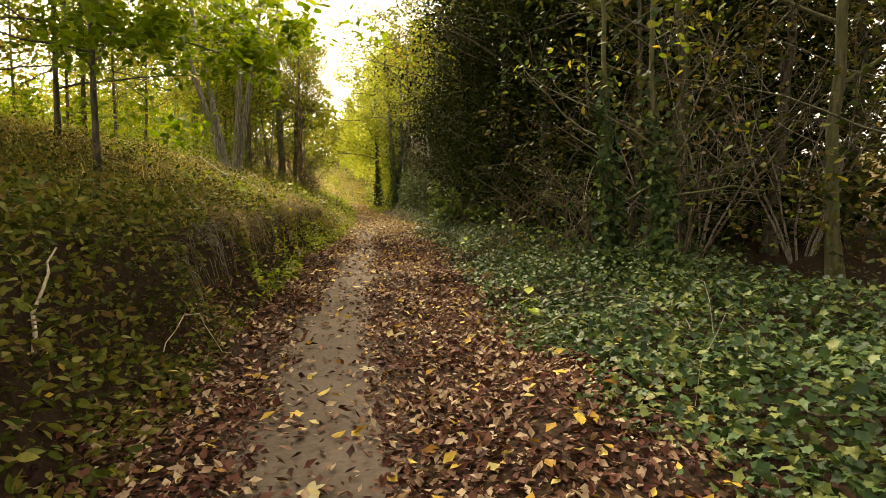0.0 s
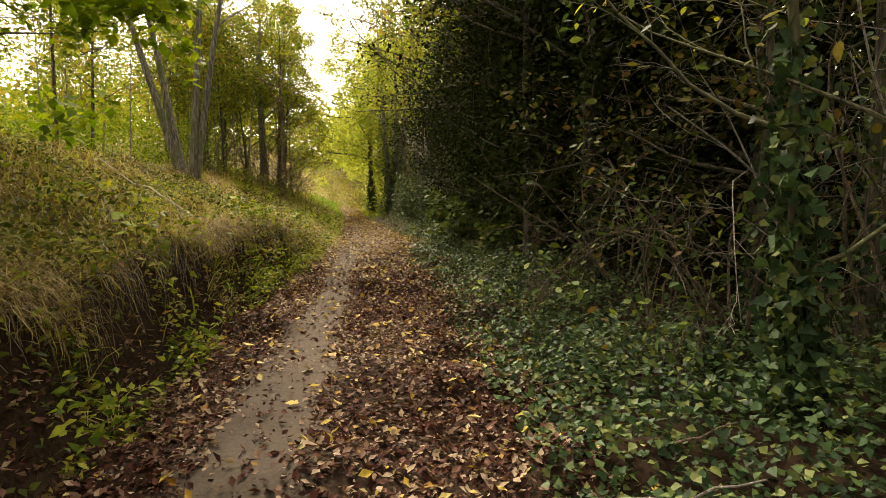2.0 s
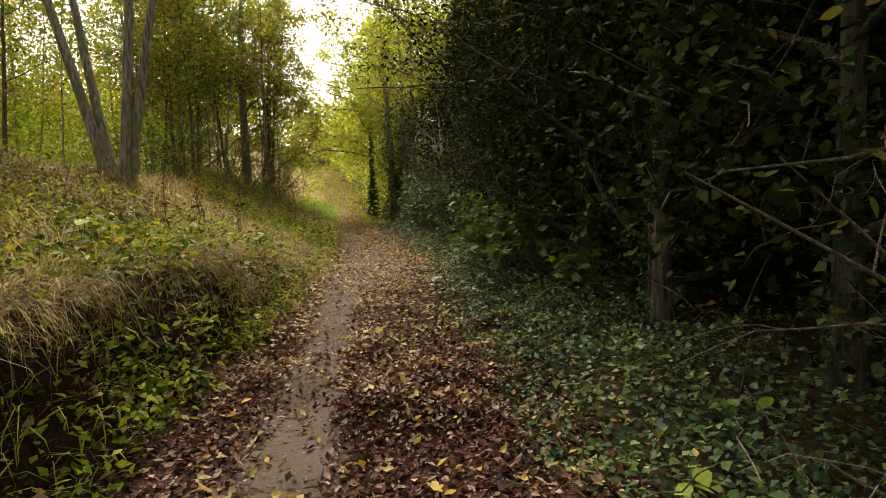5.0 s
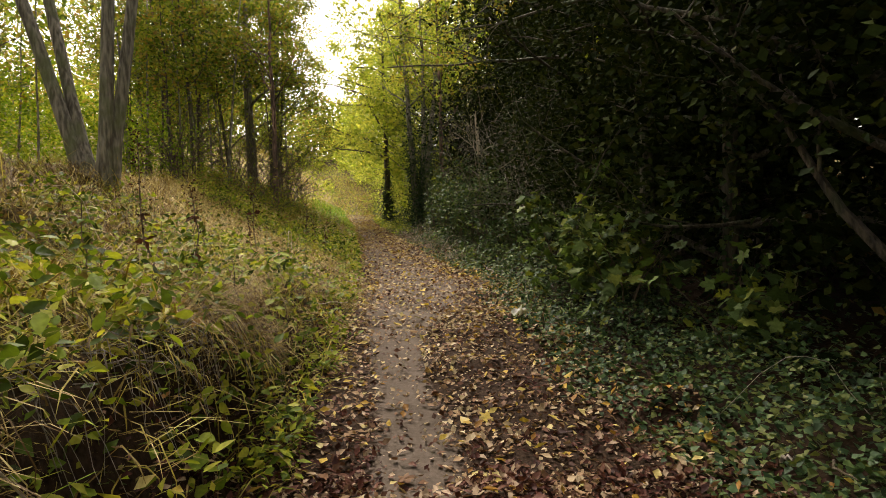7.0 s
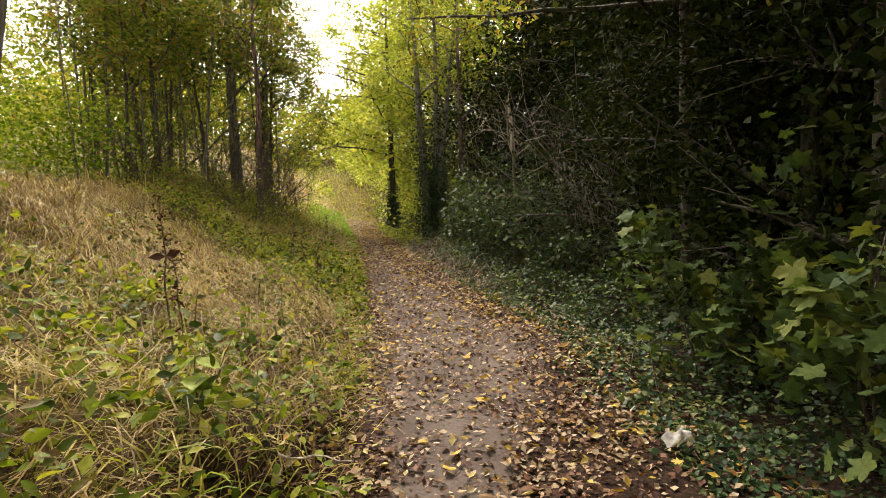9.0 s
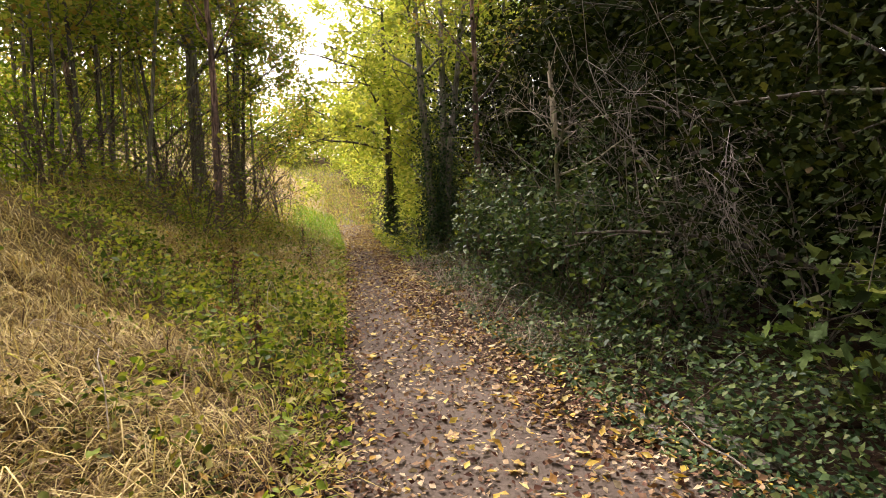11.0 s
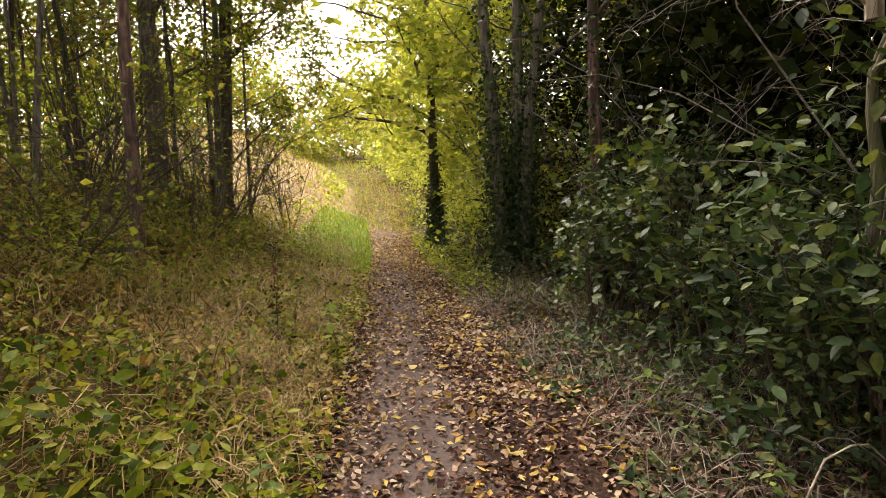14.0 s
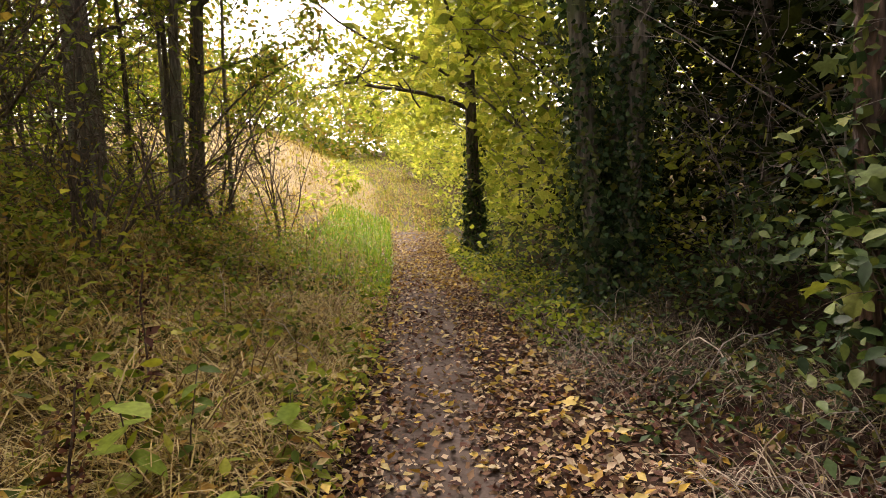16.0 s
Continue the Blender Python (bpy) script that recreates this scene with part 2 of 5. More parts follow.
def height(x, y):
    x, y = np.asarray(x, float), np.asarray(y, float)
    d = np.clip(edge_l(y) - x, 0, 17)
    e = np.clip(x - edge_r(y), 0, 6)
    step = np.interp(y, (-5, 6, 12, 15, 18, 22, 60), (0.75, 0.8, 0.85, 0.6, 0.3, 0.15, 0.2))
    slope = np.interp(y, (0, 5, 10, 18, 22, 28, 33, 48, 75), (0.2, 0.28, 0.33, 0.39, 0.4, 0.4, 0.36, 0.37, 0.4))
    brow = np.interp(y, (0, 34, 44), (3.7, 4.5, 8.0))
    wide = np.interp(y, (0, 4, 6, 14, 17), (0.75, 0.7, 0.42, 0.42, 0.75))
    z = step * smooth((d + 0.3 * ripple(x, y, 0.6, 3) - 0.16) / wide) + (slope * np.clip(np.minimum(d, brow) - 0.2, 0, 20) + 0.07 * np.clip(d - brow, 0, 20)) * (0.5 + 0.5 * smooth(d / 4))
    z = z + 0.2 * (ripple(x, y, 0.55, 6) - 0.5) * smooth((d - 0.3) / 0.6) * smooth((y - 5) / 4) + 0.07 * e
    off = np.clip(np.abs(x - np.interp(y, YS, STRIP)) - 0.2, 0, 1)
    z = z + off * (0.10 * (ripple(x, y, 0.9, 1) - 0.5) + 0.05 * (ripple(x, y, 0.33, 2) - 0.5)) + 0.012 * ripple(x, y, 0.25, 5)
    return z + np.interp(y, (40, 46, 54, 62, 80, 110), (0, 0.35, 1.6, 3.0, 5.4, 7.0))


# ---- mesh building ----
def mesh_of(name, verts, tris, material, even=False):
    me = bpy.data.meshes.new(name)
    verts, tris = np.asarray(verts, np.float32), np.asarray(tris, np.int32)
    me.vertices.add(len(verts))
    me.vertices.foreach_set("co", verts.ravel())
    me.loops.add(tris.size)
    me.loops.foreach_set("vertex_index", tris.ravel())
    me.polygons.add(len(tris))
    me.polygons.foreach_set("loop_start", np.arange(0, tris.size, tris.shape[1], dtype=np.int32))
    if even:
        me.polygons.foreach_set("use_smooth", np.ones(len(tris), bool))
    me.update(calc_edges=True)
    me.materials.append(material)
    return me


def part(name, me, parent, label=""):
    ob = new(name, me)
    ob.parent = parent
    if label:
        tagged(ob, label)
    return ob


def thing(name, place, label, category, group="", kind=""):
    ob = new(name)
    ob.location = place
    return tagged(ob, label, category, group, kind)


OVAL = (np.array([(0, 0, 0), (-0.27, 0.4, 0.06), (0.27, 0.4, 0.06), (0, 1, -0.1), (0, 0.45, -0.02)]), np.array([(0, 4, 1), (0, 2, 4), (1, 4, 3), (4, 2, 3)]))
LEAFLET = (np.array([(0, 0, 0), (0.2, 0.18, 0.03), (0.27, 0.45, 0.02), (0.16, 0.76, -0.03), (0, 1, -0.12), (-0.16, 0.76, -0.03), (-0.27, 0.45, 0.02), (-0.2, 0.18, 0.03), (0, 0.48, -0.04)]),
           np.array([(8, i, i + 1) for i in range(7)] + [(8, 7, 0)]))
SCRAP = (np.array([(0, 0, 0), (0.33, 0.42, 0.09), (0, 1, 0), (-0.33, 0.42, 0.09)]), np.array([(0, 1, 2), (0, 2, 3)]))
LOBE_RIM = ((0.0, 0.0), (0.2, -0.1), (0.44, -0.04), (0.38, 0.14), (0.34, 0.24), (0.5, 0.36), (0.62, 0.6), (0.42, 0.62), (0.25, 0.56), (0.27, 0.76), (0.14, 0.86))
LOBED = (np.array([(0, 0.34, -0.03)] + [(x, y, 0.05 * math.sin(9 * y + 4 * x) - 0.1 * y * y) for x, y in LOBE_RIM] + [(0, 1.05, -0.16)] + [(-x, y, 0.04 * math.sin(8 * y + 3) - 0.1 * y * y) for x, y in LOBE_RIM[:0:-1]]),
         np.array([(0, i, i + 1) for i in range(1, 22)] + [(0, 22, 1)]))
IVY4 = (np.array([(0, 0, 0), (0.42, 0.25, 0.05), (0, 1, -0.1), (-0.42, 0.25, 0.05), (0, 0.35, -0.03)]), np.array([(4, 0, 1), (4, 1, 2), (4, 2, 3), (4, 3, 0)]))
IVY_LEAF = (np.array([(0, 0.36, -0.03), (0, 0, 0), (0.36, -0.06, 0.05), (0.36, 0.2, 0.03), (0.52, 0.46, 0.0), (0.26, 0.58, 0.04), (0, 1, -0.1), (-0.26, 0.58, 0.04), (-0.52, 0.46, 0.0), (-0.36, 0.2, 0.03), (-0.36, -0.06, 0.05)]),
            np.array([(0, i, i + 1) for i in range(1, 10)] + [(0, 10, 1)]))
IVY5 = (np.array([(0, 0, 0), (0.42, 0.12, 0.04), (0.3, 0.5, 0.03), (0, 1, -0.08), (-0.3, 0.5, 0.03), (-0.42, 0.12, 0.04), (0, 0.4, -0.03)]),
        np.array([(6, 0, 1), (6, 1, 2), (6, 2, 3), (6, 3, 4), (6, 4, 5), (6, 5, 0)]))
CURL = (np.array([(0, 0, 0), (-0.28, 0.4, 0.16), (0.3, 0.45, 0.12), (0.04, 1, 0.14), (0, 0.45, -0.02)]), np.array([(0, 4, 1), (0, 2, 4), (1, 4, 3), (4, 2, 3)]))


def scatter(shape, places, sizes, rng, tilt=35.0, yaw=None, droop=0.0):
    """Copies of a small leaf at the places: arrays of verts and triangles."""
    tv, tf = shape
    n = len(places)
    yaw = rng.uniform(0, 2 * np.pi, n) if yaw is None else yaw
    a, b = np.radians(rng.normal(-droop, tilt, n)), np.radians(rng.normal(0, tilt, n))
    ca, sa, cb, sb, cy, sy = np.cos(a), np.sin(a), np.cos(b), np.sin(b), np.cos(yaw), np.sin(yaw)
    s = np.asarray(sizes)[:, None]
    x, y, z = tv[None, :, 0] * s, tv[None, :, 1] * s, tv[None, :, 2] * s
    y, z = y * ca[:, None] - z * sa[:, None], y * sa[:, None] + z * ca[:, None]
    x, z = x * cb[:, None] + z * sb[:, None], -x * sb[:, None] + z * cb[:, None]
    x, y = x * cy[:, None] - y * sy[:, None], x * sy[:, None] + y * cy[:, None]
    v = np.stack([x, y, z], 2) + np.asarray(places)[:, None, :]
    f = tf[None] + (np.arange(n) * len(tv))[:, None, None]
    return v.reshape(-1, 3), f.reshape(-1, 3)


def blades(places, lengths, rng, width=0.006, bend=0.5, heading=None, spread=1.0):
    """Grass: bent tapering blades of three joints."""
    n = len(places)
    yaw = rng.uniform(0, 2 * np.pi, n) if heading is None else heading + rng.normal(0, spread, n)
    k = np.abs(rng.normal(bend, 0.35, n))
    side = np.stack([-np.sin(yaw), np.cos(yaw), np.zeros(n)], 1)
    out = np.stack([np.cos(yaw), np.sin(yaw), np.zeros(n)], 1)
    up = np.array([0, 0, 1.0])
    L = np.asarray(lengths)[:, None]
    w = width * (0.6 + 0.8 * rng.random(n))[:, None]
    rows_ = []
    p = np.asarray(places, float)
    for i, s in enumerate((0.0, 0.45, 0.8)):
        ang = (k * (0.25 + 1.5 * s))[:, None]
        if i:
            p = p + (out * np.sin(ang) + up * np.cos(ang)) * L * (0.45 if i == 1 else 0.35)
        ww = w * (1 - 0.45 * s)
        rows_ += [p - side * ww, p + side * ww]
    ang = (k * 2.0)[:, None]
    rows_.append(p + (out * np.sin(ang) + up * np.cos(ang)) * L * 0.2)
    v = np.stack(rows_, 1)
    t = np.array([(0, 1, 3), (0, 3, 2), (2, 3, 5), (2, 5, 4), (4, 5, 6)])
    f = t[None] + (np.arange(n) * 7)[:, None, None]
    return v.reshape(-1, 3), f.reshape(-1, 3)


def tufts(centres, each, spread, low, high, rng, width=0.0045, bend=0.8):
    """Tussocks: blades that fan out of each centre, long in some and short in others."""
    c = np.repeat(np.asarray(centres, float), each, axis=0)
    off = rng.normal(0, spread, (len(c), 2))
    c[:, :2] += off
    c[:, 2] = height(c[:, 0], c[:, 1])
    size = np.repeat(rng.uniform(0.6, 1.35, len(centres)), each)
    return blades(c, rng.uniform(low, high, len(c)) * size, rng, width, bend, np.arctan2(off[:, 1], off[:, 0]), 0.55)


def tube(pts, radii, sides=6):
    pts = np.asarray(pts, float)
    tang = np.gradient(pts, axis=0)
    tang /= np.linalg.norm(tang, axis=1)[:, None] + 1e-9
    ref = np.array([0.31, 0.95, 0.05]) if abs(tang[0, 2]) > 0.6 else np.array([0.05, 0.1, 0.99])
    u = np.cross(tang, ref)
    u /= np.linalg.norm(u, axis=1)[:, None] + 1e-9
    w = np.cross(tang, u)
    ang = np.linspace(0, 2 * np.pi, sides, endpoint=False)
    v = pts[:, None, :] + np.asarray(radii)[:, None, None] * (np.cos(ang)[None, :, None] * u[:, None, :] + np.sin(ang)[None, :, None] * w[:, None, :])
    k = len(pts)
    i, j = np.meshgrid(np.arange(k - 1), np.arange(sides), indexing="ij")
    a, b = i * sides + j, i * sides + (j + 1) % sides
    c, d = a + sides, b + sides
    f = np.concatenate([np.stack([a, b, d], 2).reshape(-1, 3), np.stack([a, d, c], 2).reshape(-1, 3)])
    return v.reshape(-1, 3), f


def joined(pieces):
    vs, fs, n = [], [], 0
    for v, f in pieces:
        vs.append(v)
        fs.append(f + n)
        n += len(v)
    return np.concatenate(vs), np.concatenate(fs)


def wander(rng, start, way, length, joints, wiggle, sag=0.0, rise=0.0):
    """A crooked line from start."""
    way = np.asarray(way, float) / np.linalg.norm(way)
    pts, step = [np.asarray(start, float)], length / joints
    for _ in range(joints):
        way = way + rng.normal(0, wiggle, 3)
        way[2] += rise - sag
        way /= np.linalg.norm(way)
        pts.append(pts[-1] + way * step)
    return np.array(pts)


def branching(rng, start, way, length, radius, levels, kids, wiggle=0.12, sag=0.0, rise=0.03, ratio=0.55, sides=4, first=0.3):
    """A limb with its side shoots: tubes, and the points along its outermost shoots."""
    joints = 6 if levels > 1 else 3
    pts = wander(rng, start, way, length, joints, wiggle, sag, rise)
    rad = radius * np.linspace(1, 0.25, len(pts)) + 0.0008
    pieces, tips = [tube(pts, rad, sides)], []
    if levels <= 1:
        tips += [pts[1:], (pts[1:-1] + pts[2:]) / 2]
    else:
        for k in range(kids):
            s = rng.uniform(first, 1.0) * (len(pts) - 1)
            i = min(int(s), len(pts) - 2)
            at = pts[i] + (pts[i + 1] - pts[i]) * (s - i)
            d = pts[i + 1] - pts[i]
            d = d / np.linalg.norm(d) + rng.normal(0, 0.65, 3)
            sub, tt = branching(rng, at, d, length * ratio * rng.uniform(0.6, 1.15), max(rad[i] * 0.55, 0.0015), levels - 1, max(2, kids - 1), wiggle * 1.3, sag, rise, ratio, 3, first)
            pieces += sub
            tips += tt
    return pieces, tips


def clear_of_way(p, origin, half=1.3, tall=3.0):
    """Which of the points (about origin) keep out of the walked way."""
    x, y = p[:, 0] + origin[0], p[:, 1] + origin[1]
    mid = (edge_l(y) + edge_r(y)) / 2
    return (np.abs(x - mid) > half) | (p[:, 2] + origin[2] > tall) | (y > 46)


def trimmed(pieces, origin):
    return [q for q in pieces if clear_of_way(q[0], origin).all()]


def pruned(geo, shape, origin):
    """Leaves of one shape without those that hang into the walked way."""
    v, f = geo
    k, m = len(shape[0]), len(shape[1])
    ok = clear_of_way(v.reshape(-1, k, 3)[:, 0], origin)
    n = int(ok.sum())
    v = v.reshape(-1, k, 3)[ok].reshape(-1, 3)
    return v, (shape[1][None] + (np.arange(n) * k)[:, None, None]).reshape(-1, 3)


def foliage(rng, tips, n, shape, size, sigma, tilt=35.0, droop=10.0):
    pts = np.concatenate(tips)
    p = pts[rng.randint(0, len(pts), n)] + rng.normal(0, sigma, (n, 3))
    return scatter(shape, p, size * rng.uniform(0.55, 1.25, n), rng, tilt, None, droop)


def tree(seed, x, y, tall, radius, label, bark, leaf=None, leaves=4000, shape=SCRAP, size=0.09, lean=(0, 0), limbs=9, limb_from=0.35, limb_len=0.3, outward=0.7,
         sag=0.0, levels=2, kids=5, sigma=0.12, ivy=0, ivy_top=3.0, bend=0.05, category="tree", name="tree", group="", stems=((0, 0, 1.0),), toward=None, ivy_swell=0.1, tilt=35.0, up=0.55, core=0, limb_bark=None, foot=0.25):
    """A tree: trunk with limbs, a crown of single leaves, and ivy round the trunk where it has any."""
    rng = np.random.RandomState(seed)
    z0 = float(height(x, y)) - 0.08
    base = thing(name, (x, y, z0), label, category, group)
    wood, tips, trunks = [], [], []
    for sx, sy, f in stems:
        h = tall * f
        s = np.linspace(0, 1, 15)
        off = rng.normal(0, bend, (15, 2)).cumsum(0) * h * 0.05
        pts = np.stack([sx * foot + (lean[0] + sx) * h * 0.16 * s + off[:, 0] * s, sy * foot + (lean[1] + sy) * h * 0.16 * s + off[:, 1] * s, h * s], 1)
        rad = radius * (0.35 + 0.65 * f) * ((1 - s) ** 0.8 * 0.92 + 0.08) * (1 + 0.45 * np.exp(-s * h / 0.22))
        wood.append(tube(pts, rad, 10))
        trunks.append((pts, rad))
        for k in range(limbs):
            t = limb_from + (0.97 - limb_from) * (k + rng.uniform(0, 1)) / limbs
            i = min(int(t * 14), 13)
            at = pts[i] + (pts[i + 1] - pts[i]) * (t * 14 - i)
            a = k * 2.4 + rng.uniform(-0.5, 0.5)
            way = np.array([math.cos(a) * outward, math.sin(a) * outward, up])
            if toward is not None and rng.random_sample() < 0.5:
                way[:2] = way[:2] * 0.5 + np.array(toward) * outward
            p, tt = branching(rng, at, way, tall * limb_len * (1.15 - 0.7 * t) * rng.uniform(0.7, 1.2), rad[i] * 0.45, levels, kids, 0.13, sag, 0.02)
            p = trimmed(p, (x, y, z0))
            if p:
                part("limb", mesh_of("limb", *joined(p), limb_bark or bark, True), base)
            tips += tt
    for v, f in wood:
        part("trunk", mesh_of("trunk", v, f, bark, True), base)
    if leaf is not None and leaves:
        v, f = pruned(foliage(rng, tips, leaves, shape, size, sigma, tilt), shape, (x, y, z0))
        if core:
            inner = pruned(foliage(rng, [t_ * (0.45, 0.45, 1) for t_ in tips], core, SCRAP, 0.11, 0.2, 50), SCRAP, (x, y, z0))
            v, f = joined([(v, f), inner])
        tagged(part("crown", mesh_of("crown", v, f, leaf), base), kind="stuff")
    if ivy:
        ps = []
        for pts, rad in trunks:
            m = ivy // len(trunks)
            zz = np.abs(rng.normal(0, 0.5, m)) * ivy_top * 0.9
            zz = np.where(zz > pts[-1, 2], pts[-1, 2] * 0.6, zz)
            a = rng.uniform(0, 2 * np.pi, m)
            r = np.interp(zz, pts[:, 2], rad) + rng.uniform(0.0, 1, m) ** 2 * ivy_swell * (0.6 + 1.2 * ripple(a * 2, zz, 0.6, seed)) + 0.01
            ps.append(np.stack([np.interp(zz, pts[:, 2], pts[:, 0]) + np.cos(a) * r, np.interp(zz, pts[:, 2], pts[:, 1]) + np.sin(a) * r, zz], 1))
        p = np.concatenate(ps)
        v, f = scatter(IVY4, p, rng.uniform(0.05, 0.1, len(p)), rng, 40, None, 45)
        tagged(part("ivy", mesh_of("ivy", v, f, L_IVY), base, "dark glossy ivy climbing the trunk"), kind="stuff")
    return base


def shrub(seed, x, y, tall, wide, label, leaf, leaves, shape=LOBED, size=0.12, stems=7, bark=TWIG_BROWN, category="shrub", name="shrub", sag=0.05, sigma=0.09, toward=(0, 0), levels=2, kids=4, radius=0.012, tilt=28.0, z=None):
    rng = np.random.RandomState(seed)
    z0 = float(height(x, y)) - 0.03 if z is None else z
    base = thing(name, (x, y, z0), label, category)
    tips = []
    for k in range(stems):
        a = k * 2.4 + rng.uniform(-0.4, 0.4)
        w = wide / max(tall, 0.1) * rng.uniform(0.2, 0.8)
        p, tt = branching(rng, (math.cos(a) * 0.06, math.sin(a) * 0.06, 0), (math.cos(a) * w + toward[0], math.sin(a) * w + toward[1], 1), tall * rng.uniform(0.65, 1.1), radius, levels, kids, 0.12 if leaves else 0.24, sag, 0.0, 0.5, 5, 0.25)
        tips += tt
        p = trimmed(p, (x, y, z0))
        if not p:
            continue
        v, f = joined(p)
        part("stem", mesh_of("stem", v, f, bark, True), base)
    if leaves:
        v, f = pruned(foliage(rng, tips, leaves, shape, size, sigma, tilt, 18), shape, (x, y, z0))
        tagged(part("foliage", mesh_of("foliage", v, f, leaf), base), kind="stuff")
    return base


def stuff(name, label, category, geo, material):
    return tagged(new(name, mesh_of(name, geo[0], geo[1], material)), label, category, kind="stuff")


# ---- ground ----
def build_ground():
    xs = np.concatenate([np.array([-700, -400, -200, -120, -70, -45, -32]), np.arange(-24, -10, 0.4), np.concatenate([np.arange(-10, -4.4, 0.16), np.arange(-4.4, -1, 0.09), np.arange(-1, 4, 0.16)]), np.arange(4, 12, 0.5), np.array([14, 20, 35, 60, 120, 250, 700])])
    ys = np.concatenate([np.array([-700, -300, -120, -50, -20, -9]), np.arange(-5, 0, 0.5), np.arange(0, 36, 0.15), np.arange(36, 80, 0.5), np.array([84, 92, 105, 130, 200, 400, 900])])
    X, Y = np.meshgrid(xs, ys)
    Z = height(X, Y)
    n, m = len(xs), len(ys)
    i, j = np.meshgrid(np.arange(m - 1), np.arange(n - 1), indexing="ij")
    a = (i * n + j).ravel()
    quads = np.stack([a, a + 1, a + n + 1, a + n], 1)
    me = mesh_of("ground", np.stack([X, Y, Z], 2).reshape(-1, 3), quads, SOIL, True)
    c, hw = np.interp(Y, YS, STRIP), np.interp(Y, YS, HALF)
    edge = np.abs(X - c - 0.1 * (ripple(X, Y, 0.8, 7) - 0.5)) / (hw * (0.8 + 0.5 * ripple(X, Y, 1.1, 8)))
    trod = np.clip(1.2 - 0.6 * edge, 0, 1)
    trod = trod * (1 - 0.85 * smooth((Y - 43) / 8))
    inside = (X > edge_l(Y) + 0.15) & (X < edge_r(Y) - 0.25)
    trod = np.maximum(trod, inside * 0.28 * ripple(X, Y, 0.5, 9))
    grassy = smooth((edge_l(Y) - X - 0.25) / 0.5) * smooth((Y - 3.5) / 3) + smooth((Y - 36) / 6)
    for nm, val in (("straw", smooth((Y - 38) / 8) * smooth((edge_l(Y) - X) / 0.8)), ("trodden", trod), ("grassy", np.clip(grassy, 0, 1))):
        at = me.attributes.new(nm, "FLOAT", "POINT")
        at.data.foreach_set("value", np.asarray(val, np.float32).ravel())
    return tagged(new("ground", me), "dark woodland soil with a trodden earth footpath", "ground", kind="structure")


build_ground()


def spots(rng, n, y0, y1, lo, hi, keep=None):
    """n places on the land; lo and hi give the x range at y."""
    y = rng.uniform(y0, y1, n)
    a, b = lo(y), hi(y)
    x = a + (b - a) * rng.random_sample(n)
    if keep is not None:
        k = rng.random_sample(n) < keep(x, y)
        x, y = x[k], y[k]
    return np.stack([x, y, height(x, y)], 1)


